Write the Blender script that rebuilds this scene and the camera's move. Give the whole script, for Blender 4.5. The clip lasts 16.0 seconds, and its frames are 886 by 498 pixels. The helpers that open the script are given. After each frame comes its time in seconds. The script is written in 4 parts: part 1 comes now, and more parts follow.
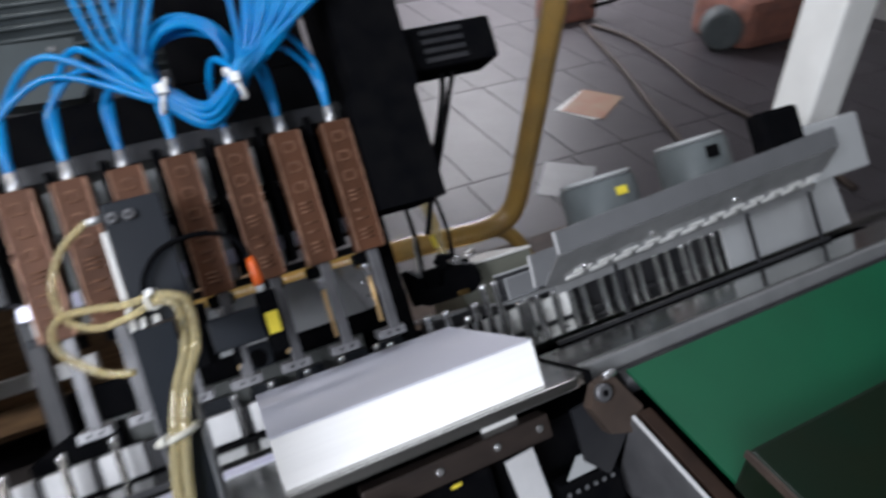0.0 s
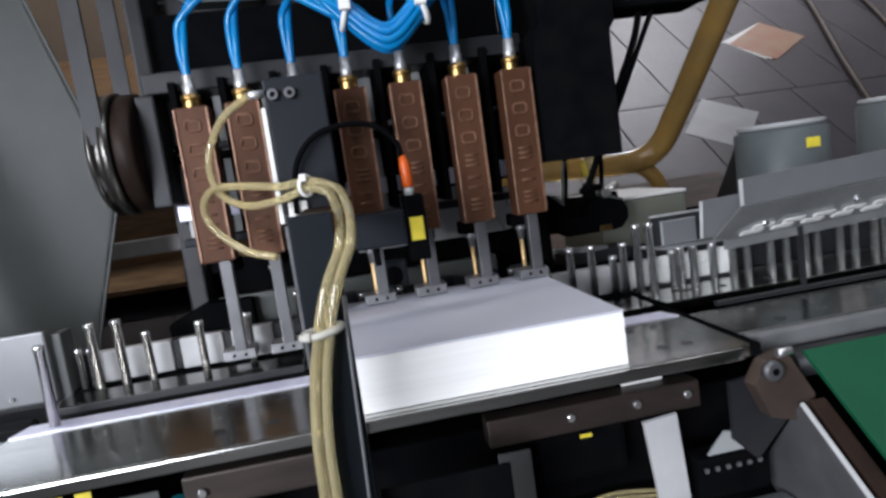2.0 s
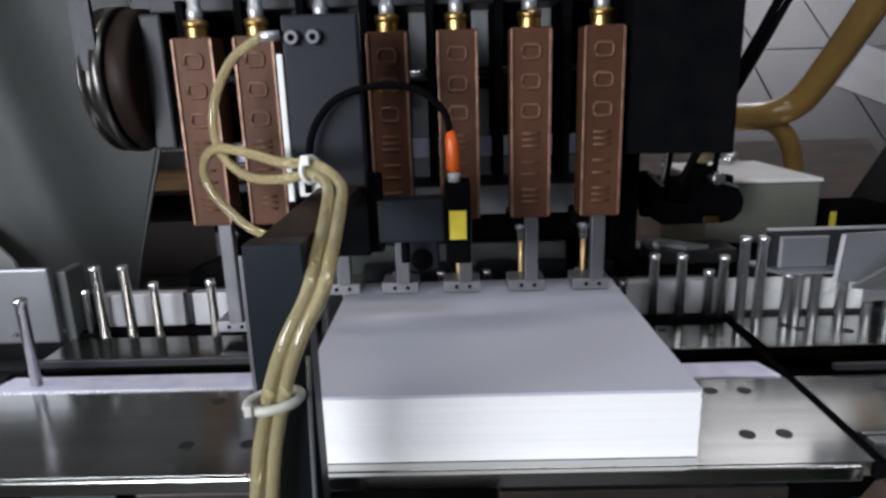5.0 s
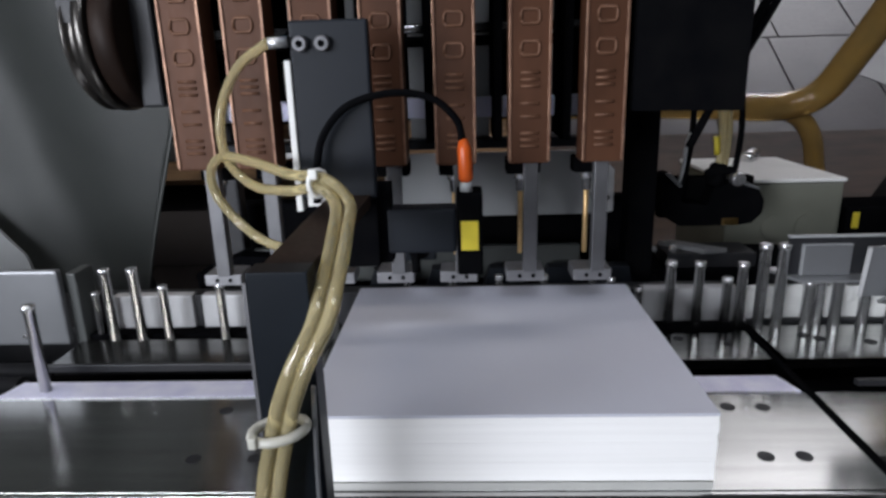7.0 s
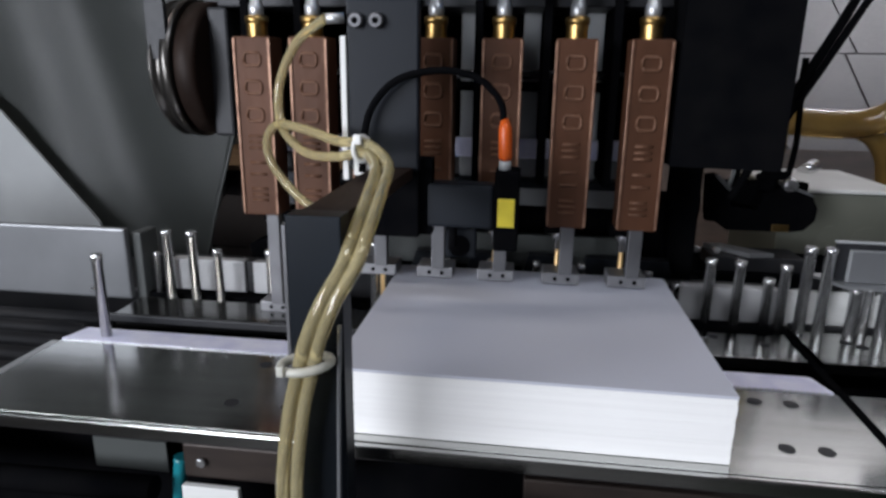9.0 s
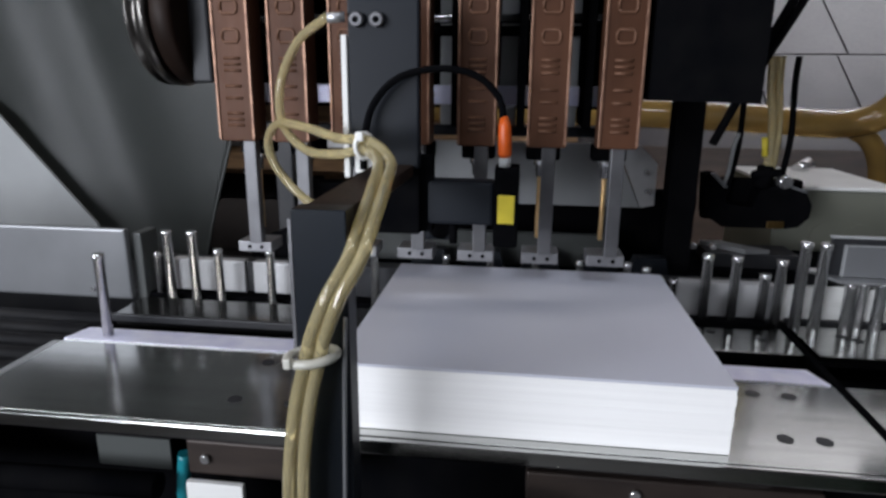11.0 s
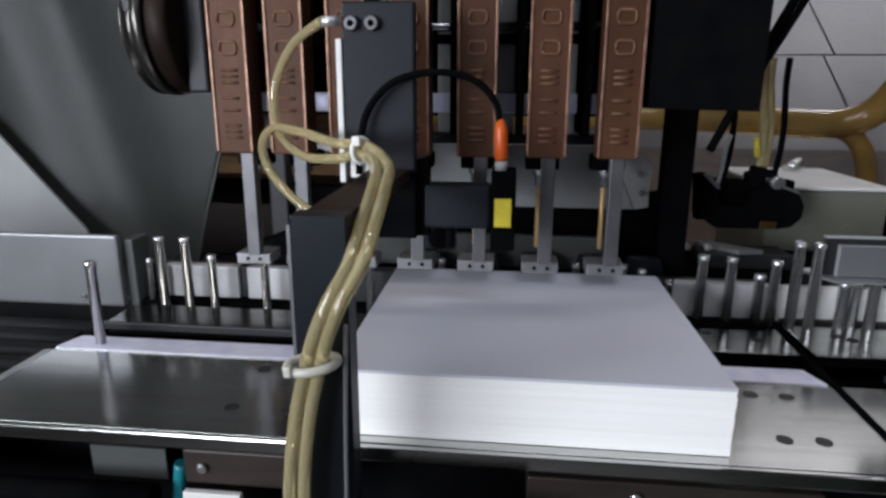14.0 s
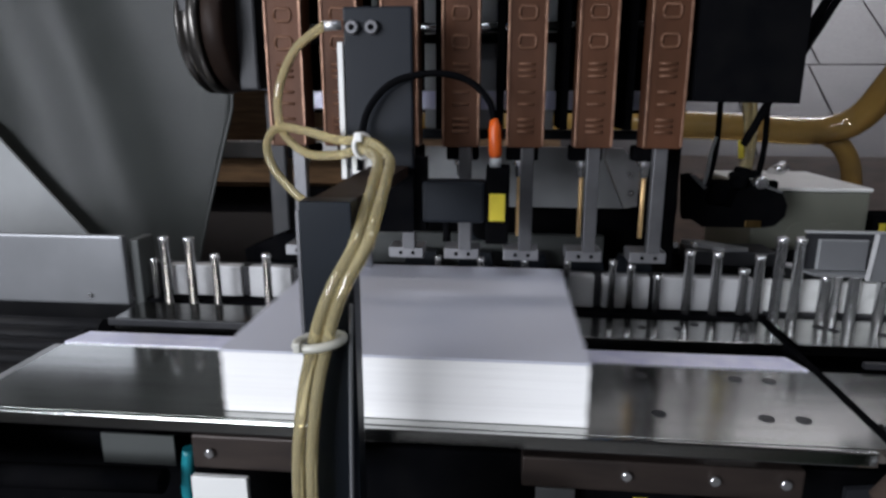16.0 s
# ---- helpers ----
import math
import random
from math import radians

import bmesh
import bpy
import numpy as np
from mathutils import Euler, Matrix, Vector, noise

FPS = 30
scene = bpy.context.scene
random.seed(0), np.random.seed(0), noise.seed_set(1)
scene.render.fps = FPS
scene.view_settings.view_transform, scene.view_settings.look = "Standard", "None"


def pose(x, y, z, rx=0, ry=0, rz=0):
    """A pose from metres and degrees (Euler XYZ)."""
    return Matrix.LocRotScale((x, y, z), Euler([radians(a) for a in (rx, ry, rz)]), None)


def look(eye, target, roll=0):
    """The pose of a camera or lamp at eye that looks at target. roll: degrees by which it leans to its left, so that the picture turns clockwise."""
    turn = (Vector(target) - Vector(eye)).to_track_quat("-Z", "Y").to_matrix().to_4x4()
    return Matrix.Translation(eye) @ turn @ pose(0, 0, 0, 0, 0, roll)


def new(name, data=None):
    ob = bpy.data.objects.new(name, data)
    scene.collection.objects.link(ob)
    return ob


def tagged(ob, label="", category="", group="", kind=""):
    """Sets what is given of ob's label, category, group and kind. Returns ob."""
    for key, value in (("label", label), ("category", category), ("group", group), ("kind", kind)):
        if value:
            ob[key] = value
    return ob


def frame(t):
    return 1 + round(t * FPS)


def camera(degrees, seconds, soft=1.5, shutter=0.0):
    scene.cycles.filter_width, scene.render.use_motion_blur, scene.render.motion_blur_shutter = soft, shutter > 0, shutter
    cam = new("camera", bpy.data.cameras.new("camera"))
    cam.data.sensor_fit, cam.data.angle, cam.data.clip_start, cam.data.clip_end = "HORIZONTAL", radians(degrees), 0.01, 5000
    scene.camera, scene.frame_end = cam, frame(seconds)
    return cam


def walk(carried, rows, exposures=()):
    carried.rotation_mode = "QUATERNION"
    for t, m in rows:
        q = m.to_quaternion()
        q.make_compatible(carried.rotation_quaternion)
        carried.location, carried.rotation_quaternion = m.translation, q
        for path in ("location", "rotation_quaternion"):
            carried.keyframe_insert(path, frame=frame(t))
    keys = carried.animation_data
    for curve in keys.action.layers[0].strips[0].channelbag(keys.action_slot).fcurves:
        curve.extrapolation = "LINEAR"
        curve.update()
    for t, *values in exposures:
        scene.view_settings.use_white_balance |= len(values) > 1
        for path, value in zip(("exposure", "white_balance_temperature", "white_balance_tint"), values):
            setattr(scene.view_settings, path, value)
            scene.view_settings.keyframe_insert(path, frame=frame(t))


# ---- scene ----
cam = camera(69.9, 16.0, soft=2.8, shutter=0.5)
PATH = [
    (0, (0.0795, -0.6471, 0.2031), (0.7431, 1.2385, 0.1396), -16.55),
    (0.2, (0.0759, -0.6887, 0.1884), (0.5671, 1.2498, 0.1546), -13.66),
    (0.3, (0.0652, -0.6945, 0.1861), (0.4932, 1.2588, 0.1442), -12.67),
    (0.5, (0.0526, -0.705, 0.1634), (0.3972, 1.2651, 0.1582), -11.38),
    (0.7, (0.0573, -0.7114, 0.1577), (0.3511, 1.2669, 0.1464), -10.19),
    (1, (0.0549, -0.6915, 0.1577), (0.3675, 1.2836, 0.1226), -9.95),
    (1.5, (0.0467, -0.6331, 0.1776), (0.3314, 1.3417, 0.04), -8.65),
    (2, (0.0472, -0.5737, 0.2115), (0.3315, 1.3916, -0.0267), -8.09),
    (2.5, (0.0847, -0.5502, 0.2353), (0.1982, 1.4313, -0.0113), -3.43),
    (3, (0.0935, -0.5319, 0.2425), (0.1106, 1.4483, -0.038), -2.16),
    (3.5, (0.1014, -0.5225, 0.2457), (0.1129, 1.4559, -0.0475), -2.39),
    (5.8, (0.1212, -0.3751, 0.2955), (0.0721, 1.5308, -0.3088), -1.47),
    (6, (0.1161, -0.3763, 0.3044), (0.0763, 1.5276, -0.307), -1.48),
    (6.5, (0.1178, -0.3876, 0.3019), (0.0836, 1.5305, -0.2635), -1.60),
    (7, (0.1206, -0.402, 0.2954), (0.0459, 1.5183, -0.2588), -1.62),
    (7.5, (0.1267, -0.414, 0.2932), (0.0338, 1.5096, -0.2464), -1.31),
    (8, (0.1317, -0.4231, 0.2799), (-0.0124, 1.5003, -0.249), -0.09),
    (8.5, (0.1368, -0.4281, 0.2737), (-0.0786, 1.4904, -0.2487), 0.92),
    (9, (0.1399, -0.4292, 0.2724), (-0.1087, 1.4833, -0.2573), 0.84),
    (11.5, (0.1343, -0.4375, 0.2672), (-0.0871, 1.4827, -0.2462), 0.41),
    (12, (0.1334, -0.4366, 0.266), (-0.0741, 1.4863, -0.2436), 0.32),
    (12.5, (0.1365, -0.4356, 0.2677), (-0.0792, 1.4843, -0.2492), 0.14),
    (13, (0.1327, -0.4296, 0.2747), (-0.0725, 1.4831, -0.2726), 0.34),
    (13.5, (0.133, -0.4295, 0.2687), (-0.0779, 1.489, -0.2557), 0.23),
    (14, (0.1292, -0.4344, 0.2687), (-0.0741, 1.4881, -0.2435), 0.23),
    (14.5, (0.1325, -0.4434, 0.2667), (-0.0735, 1.4833, -0.2287), 0.23),
    (15, (0.1307, -0.4513, 0.2627), (-0.0668, 1.4783, -0.2249), 0.13),
    (15.7, (0.1311, -0.4602, 0.2587), (-0.0613, 1.4723, -0.2191), -0.17),
    (16, (0.1293, -0.4642, 0.2577), (-0.0564, 1.47, -0.2161), 0.03),
]

# the machine's bed slopes down to the back: its own axes are x along the bed, y to the back, z off the bed
TILT = 37.0
M = pose(0, 0, 0.95, -TILT, 0, 0)
walk(cam, [(t, M @ look(eye, target, roll)) for t, eye, target, roll in PATH],
     exposures=[(0.0, -0.32), (1.5, -0.32), (2.5, -0.32), (3.7, -0.42), (6.0, -0.64), (9.0, -0.7), (16.0, -0.73)])

# ---- light ----
world = bpy.data.worlds.new("world")
scene.world = world
world.use_nodes = True
world.node_tree.nodes["Background"].inputs[0].default_value = (0.75, 0.85, 1.0, 1)
world.node_tree.nodes["Background"].inputs[1].default_value = 0.015


def area(name, eye, target, sx, sy, watts, colour):
    data = bpy.data.lights.new(name, "AREA")
    data.shape, data.size, data.size_y, data.energy, data.color = "RECTANGLE", sx, sy, watts, colour
    ob = new(name, data)
    ob.matrix_world = look(eye, target)
    return ob


# hanging tube in front; unseen ceiling lamps added over machine and back of hall
area("tube_light_front", (-1.45, -1.25, 2.5), (0.1, 0.1, 1.0), 1.9, 0.6, 136, (0.875, 0.912, 1.0))
area("over_fill_light", (0.6, 0.45, 2.75), (0.6, 0.45, 0), 1.3, 0.3, 16, (0.86, 0.9, 1.0))
area("back_fill_light", (3.1, 3.5, 2.8), (3.1, 3.5, 0), 1.3, 0.16, 14, (0.91, 0.89, 1.0))
# unseen lamp added so the steel bed mirrors a bright wall
area("wall_fill_light", (2.9, 4.8, 2.2), (2.9, 5.5, 0.4), 1.8, 0.16, 215, (0.91, 0.91, 1.0))
# unseen lamp added to brighten the cabinet and the pallet
area("side_fill_light", (-1.0, 1.35, 2.75), (-1.0, 1.4, 0), 1.3, 0.16, 26, (0.98, 0.93, 0.88))


# ---- materials ----
def material(name, a, b=None, rough=0.5, metal=0.0, scale=30.0, stretch=(1, 1, 1), bump=0.15, spread=0.1,
             fine=400.0, trans=0.0, coat=0.0, island=0.0, ior=1.45, spec=0.5):
    m = bpy.data.materials.new(name)
    m.use_nodes = True
    n, l = m.node_tree.nodes, m.node_tree.links
    p = n["Principled BSDF"]
    b = b or tuple(c * 0.75 for c in a)
    tc, mp = n.new("ShaderNodeTexCoord"), n.new("ShaderNodeMapping")
    mp.inputs["Scale"].default_value = stretch
    l.new(tc.outputs["Object"], mp.inputs["Vector"])
    big, small = n.new("ShaderNodeTexNoise"), n.new("ShaderNodeTexNoise")
    big.inputs["Scale"].default_value, big.inputs["Detail"].default_value = scale, 5
    small.inputs["Scale"].default_value, small.inputs["Detail"].default_value = fine, 3
    for t in (big, small):
        l.new(mp.outputs["Vector"], t.inputs["Vector"])
    ramp = n.new("ShaderNodeMapRange")
    ramp.inputs["From Min"].default_value, ramp.inputs["From Max"].default_value = 0.32, 0.68
    l.new(big.outputs["Fac"], ramp.inputs["Value"])
    mix = n.new("ShaderNodeMix")
    mix.data_type = "RGBA"
    mix.inputs["A"].default_value, mix.inputs["B"].default_value = (*a, 1), (*b, 1)
    l.new(ramp.outputs["Result"], mix.inputs["Factor"])
    colour = mix.outputs["Result"]
    if island:
        info, hsv, span = n.new("ShaderNodeObjectInfo"), n.new("ShaderNodeHueSaturation"), n.new("ShaderNodeMapRange")
        span.inputs["To Min"].default_value, span.inputs["To Max"].default_value = 1 - island, 1 + island
        l.new(info.outputs["Random"], span.inputs["Value"])
        l.new(span.outputs["Result"], hsv.inputs["Value"])
        l.new(colour, hsv.inputs["Color"])
        colour = hsv.outputs["Color"]
    l.new(colour, p.inputs["Base Color"])
    rr = n.new("ShaderNodeMapRange")
    rr.inputs["To Min"].default_value, rr.inputs["To Max"].default_value = max(0.02, rough - spread), min(1, rough + spread)
    l.new(small.outputs["Fac"], rr.inputs["Value"])
    l.new(rr.outputs["Result"], p.inputs["Roughness"])
    p.inputs["Metallic"].default_value = metal
    p.inputs["Transmission Weight"].default_value = trans
    p.inputs["Coat Weight"].default_value = coat
    p.inputs["IOR"].default_value = ior
    p.inputs["Specular IOR Level"].default_value = spec
    if bump:
        bp = n.new("ShaderNodeBump")
        bp.inputs["Strength"].default_value, bp.inputs["Distance"].default_value = bump, 0.0008
        l.new(small.outputs["Fac"], bp.inputs["Height"])
        l.new(bp.outputs["Normal"], p.inputs["Normal"])
    return m


STEEL = material("brushed_steel", (0.57, 0.575, 0.56), (0.45, 0.455, 0.44), 0.16, 1.0, 6, (1, 14, 14), 0.03, 0.05, 160)
TRAYSTEEL = material("dark_polished_steel", (0.17, 0.17, 0.165), (0.12, 0.12, 0.115), 0.16, 1.0, 8, (1, 8, 8), 0.03, 0.05, 160)
STEELDULL = material("dull_steel", (0.55, 0.56, 0.57), (0.42, 0.43, 0.44), 0.42, 0.8, 20, (1, 1, 1), 0.1, 0.1)
CHROME = material("ground_steel", (0.78, 0.78, 0.79), (0.68, 0.68, 0.69), 0.2, 0.9, 60, (1, 1, 1), 0.03, 0.06)
PAPER = material("cut_paper", (0.92, 0.912, 0.9), (0.87, 0.862, 0.85), 0.85, 0, 5, (1, 1, 60), 0.12, 0.05, 500)
# blue-grey carries the weak bluish light on the stack's top
CARD = material("dimmed_card", (0.54, 0.55, 0.62), (0.5, 0.51, 0.58), 0.62, 0, 3, (1, 1, 1), 0.08, 0.06, 900)
COPPER = material("brown_lacquer", (0.088, 0.037, 0.0195), (0.052, 0.022, 0.0115), 0.5, 0.15, 26, (1, 1, 0.3), 0.08, 0.1, 300, spec=0.22)
# paler lacquer that paints in the light on the raised marks
COPPERRELIEF = material("lit_relief_lacquer", (0.15, 0.075, 0.045), (0.1, 0.048, 0.028), 0.45, 0.2, 60, spec=0.3)
# edge trims, paler than the head's lacquer
COPPEREDGE = material("pale_copper_edge", (0.28, 0.16, 0.105), (0.14, 0.072, 0.048), 0.4, 0.5, 60)
BRASS = material("brass", (0.46, 0.3, 0.11), (0.3, 0.19, 0.07), 0.34, 1.0, 60, (1, 1, 1), 0.05)
GOLD = material("titanium_coated_bit", (0.85, 0.58, 0.28), (0.72, 0.48, 0.22), 0.35, 0.6, 80, (1, 1, 1), 0.05)
BLACK = material("black_paint", (0.003, 0.0032, 0.004), (0.005, 0.005, 0.0055), 0.6, 0, 30, (1, 1, 1), 0.02, spec=0.0)
BLACKSTEEL = material("blackened_steel", (0.016, 0.017, 0.02), (0.03, 0.03, 0.032), 0.45, 0.15, 16, (1, 1, 1), 0.1, spec=0.3)
IRON = material("blued_bar", (0.0075, 0.0105, 0.015), (0.005, 0.007, 0.010), 0.4, 0.25, 14, (1, 1, 1), 0.03, 0.05, spec=0.2)
PLATE = material("anodised_grey", (0.0125, 0.015, 0.0195), (0.0095, 0.0115, 0.0155), 0.45, 0.1, 12, (1, 1, 1), 0.02, 0.04, spec=0.2)
GREY = material("grey_paint", (0.07, 0.0755, 0.0735), (0.058, 0.063, 0.061), 0.45, 0, 4, (1, 1, 1), 0.06)
LIGHTGREY = material("light_grey_paint", (0.36, 0.37, 0.375), (0.29, 0.3, 0.305), 0.4, 0, 7, (1, 1, 1), 0.05)
MIDGREY = material("sheet_grey", (0.21, 0.215, 0.225), (0.16, 0.165, 0.172), 0.38, 0.4, 9, (1, 1, 1), 0.06)
MOTORDARK = material("motor_dark_grey", (0.056, 0.066, 0.068), (0.04, 0.047, 0.049), 0.45, 0.1, 12, (1, 1, 1), 0.1, spec=0.2)
MOTORGREY = material("motor_grey", (0.115, 0.13, 0.134), (0.085, 0.097, 0.1), 0.45, 0.1, 12, (1, 1, 1), 0.1, spec=0.2)
RUST = material("rusty_brown", (0.066, 0.046, 0.036), (0.04, 0.029, 0.024), 0.6, 0.2, 22, (1, 1, 1), 0.3)
UMBER = material("burnt_brown", (0.03, 0.018, 0.013), (0.016, 0.01, 0.008), 0.55, 0.1, 22, (1, 1, 1), 0.2, spec=0.15)
DARKFACE = material("oily_brown_face", (0.012, 0.0075, 0.006), (0.02, 0.012, 0.009), 0.5, 0.1, 22, (1, 1, 1), 0.1, spec=0.15)
PULLEY = material("worn_pulley", (0.16, 0.15, 0.14), (0.09, 0.085, 0.08), 0.3, 0.9, 18, (12, 1, 1), 0.1)
RODGREY = material("worn_rod", (0.14, 0.14, 0.148), (0.1, 0.1, 0.106), 0.42, 0.5, 25)
FOOTGREY = material("ground_foot", (0.24, 0.24, 0.25), (0.17, 0.17, 0.18), 0.42, 0.5, 40)
BAR = material("brown_painted_bar", (0.042, 0.031, 0.026), (0.025, 0.019, 0.017), 0.45, 0.3, 15, (1, 6, 6), 0.1)
TIE = material("nylon_tie", (0.7, 0.69, 0.62), (0.58, 0.57, 0.5), 0.35, 0, 30, trans=0.3)
WHITE = material("white_plastic", (0.78, 0.78, 0.76), (0.7, 0.7, 0.68), 0.45, 0, 12, (1, 1, 1), 0.04)
BLOCK = material("pale_block", (0.52, 0.52, 0.525), (0.42, 0.42, 0.425), 0.5, 0.1, 25, (1, 1, 1), 0.05)
BLUE = material("blue_hose", (0.001, 0.28, 0.66), (0.001, 0.2, 0.54), 0.25, 0, 20, (1, 1, 1), 0.0, 0.05, 200, 0.35, spec=0.3)
PALEHOSE = material("yellowed_hose", (0.82, 0.72, 0.43), (0.68, 0.58, 0.32), 0.08, 0, 20, (1, 1, 1), 0.02, 0.03, 200, 0.7)
AMBER = material("amber_duct", (0.58, 0.36, 0.1), (0.4, 0.27, 0.1), 0.06, 0, 7, (1, 1, 1), 0.05, 0.03, 90, 0.45, 0.8)
GREEN = material("green_belt", (0.0008, 0.074, 0.031), (0.0008, 0.062, 0.026), 0.5, 0, 9, (1, 1, 1), 0.12, 0.08, 900)
DARKGREEN = material("dark_green_cover", (0.004, 0.011, 0.006), (0.006, 0.01, 0.005), 0.35, 0, 12, spec=0.2)
YELLOW = material("yellow_tape", (0.8, 0.66, 0.06), (0.68, 0.55, 0.05), 0.5, 0, 40)
ORANGE = material("orange_plug", (0.6, 0.095, 0.008), (0.45, 0.07, 0.008), 0.4, 0, 40)
TEAL = material("teal_hose", (0.01, 0.2, 0.24), (0.01, 0.15, 0.18), 0.35)
GLITTER = material("bright_strip", (0.78, 0.78, 0.9), (0.62, 0.62, 0.8), 0.34, 0.25, 40, (1, 1, 1), 0.1, 0.1, 220)
TILE = material("floor_tile", (0.066, 0.06, 0.066), (0.047, 0.043, 0.047), 0.42, 0, 3.5, (1, 1, 1), 0.1, 0.12, 60, island=0.1)
GROUT = material("tile_grout", (0.042, 0.039, 0.04), (0.03, 0.028, 0.029), 0.9, 0, 9)
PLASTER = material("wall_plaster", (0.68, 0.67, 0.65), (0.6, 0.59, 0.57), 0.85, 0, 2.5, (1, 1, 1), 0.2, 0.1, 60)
BOXGREY = material("greenish_moulded_box", (0.19, 0.195, 0.16), (0.15, 0.155, 0.125), 0.5, 0, 8, (1, 1, 1), 0.05)
BEIGE = material("beige_board", (0.5, 0.41, 0.33), (0.43, 0.35, 0.28), 0.7, 0, 5)
# darkened copy of the plaster, cuts bounced light from unseen walls and ceiling
PLASTERDARK = material("dimmed_plaster", (0.2, 0.196, 0.192), (0.155, 0.152, 0.148), 0.85, 0, 2.5, (1, 1, 1), 0.2, 0.1, 60)
WOOD = material("pallet_wood", (0.26, 0.16, 0.085), (0.15, 0.09, 0.05), 0.7, 0, 12, (1, 8, 8), 0.3)
DARKWOOD = material("stained_board", (0.075, 0.048, 0.034), (0.045, 0.03, 0.022), 0.6, 0, 8, (1, 6, 6), 0.3)
LEAFLET = material("salmon_print", (0.36, 0.16, 0.1), (0.36, 0.24, 0.15), 0.4, 0, 9)
TERRACOTTA = material("worn_red_enamel", (0.33, 0.14, 0.1), (0.2, 0.1, 0.08), 0.5, 0, 14)


# ---- building ----
def cuboid(bm, x0, x1, y0, y1, z0, z1, bevel=0.0):
    made = bmesh.ops.create_cube(bm, size=1)["verts"]
    for v in made:
        v.co = Vector(((x0 + x1) / 2 + v.co.x * (x1 - x0), (y0 + y1) / 2 + v.co.y * (y1 - y0), (z0 + z1) / 2 + v.co.z * (z1 - z0)))
    if bevel:
        edges = list({e for v in made for e in v.link_edges})
        bmesh.ops.bevel(bm, geom=edges, offset=bevel, segments=2, affect="EDGES", profile=0.6)
    return bm


def sweep(bm, points, radius, sides=12, closed=False):
    """A round tube along points; radius may be a list."""
    pts = [Vector(p) for p in points]
    rad = radius if isinstance(radius, (list, tuple)) else [radius] * len(pts)
    rings, side = [], None
    for i, p in enumerate(pts):
        along = (pts[min(i + 1, len(pts) - 1)] - pts[max(i - 1, 0)]).normalized()
        if side is None:
            side = along.orthogonal().normalized()
        side = (side - along * side.dot(along)).normalized()
        up = along.cross(side)
        rings.append([bm.verts.new(p + rad[i] * (math.cos(a) * side + math.sin(a) * up))
                      for a in (2 * math.pi * k / sides for k in range(sides))])
    for r, s in zip(rings, rings[1:]):
        for k in range(sides):
            f = bm.faces.new((r[k], r[(k + 1) % sides], s[(k + 1) % sides], s[k]))
            f.smooth = True
    bm.faces.new(list(reversed(rings[0])))
    bm.faces.new(rings[-1])
    return bm


def curve(points, steps=8):
    """A smooth line through points."""
    pts = [Vector(p) for p in points]
    pts = [2 * pts[0] - pts[1], *pts, 2 * pts[-1] - pts[-2]]
    out = []
    for a, b, c, d in zip(pts, pts[1:], pts[2:], pts[3:]):
        for k in range(steps):
            t = k / steps
            out.append(0.5 * (2 * b + (c - a) * t + (2 * a - 5 * b + 4 * c - d) * t * t + (3 * b - a - 3 * c + d) * t ** 3))
    return [*out, pts[-2]]


def rod(bm, a, b, radius, sides=16, chamfer=0.0):
    a, b = Vector(a), Vector(b)
    u = (b - a).normalized()
    if chamfer:
        return sweep(bm, [a, a + u * chamfer, b - u * chamfer, b], [radius - chamfer, radius, radius, radius - chamfer], sides)
    return sweep(bm, [a, b], radius, sides)


def prism(bm, outline, a, b, axis="y"):
    """An outline in two axes, drawn from a to b along the third."""
    def at(u, v, w):
        return {"x": (w, u, v), "y": (u, w, v), "z": (u, v, w)}[axis]
    lo, hi = ([bm.verts.new(at(u, v, w)) for u, v in outline] for w in (a, b))
    bm.faces.new(lo), bm.faces.new(hi)
    for k in range(len(lo)):
        j = (k + 1) % len(lo)
        bm.faces.new((lo[k], lo[j], hi[j], hi[k]))
    return bm


BASES = {}


def thing(name, label, category, base=(0, 0, 0), group="", kind="", on=None):
    """An empty at its base, in the machine's space or in that of on."""
    ob = new(name)
    ob.empty_display_size = 0.02
    ob.matrix_world = (M if on is None else on) @ pose(*base)
    BASES[ob] = Vector(base)
    return tagged(ob, label, category, group, kind)


def part(name, bm, mat, parent, label="", smooth=False):
    """One mesh under a thing or under a part, built in the thing's outer space."""
    base = BASES[parent]
    bmesh.ops.recalc_face_normals(bm, faces=bm.faces[:])
    bmesh.ops.translate(bm, verts=bm.verts[:], vec=-base)
    data = bpy.data.meshes.new(name)
    bm.to_mesh(data)
    bm.free()
    data.materials.append(mat)
    ob = new(name, data)
    ob.parent = parent
    BASES[ob] = base
    return tagged(ob, label)


def again(ob, offset, name=None):
    """A part on the same mesh, moved in its thing's space."""
    o = ob.copy()
    scene.collection.objects.link(o)
    o.location = Vector(ob.location) + Vector(offset)
    BASES[o] = BASES[ob]
    return o


B = bmesh.new
FLAT = Matrix()

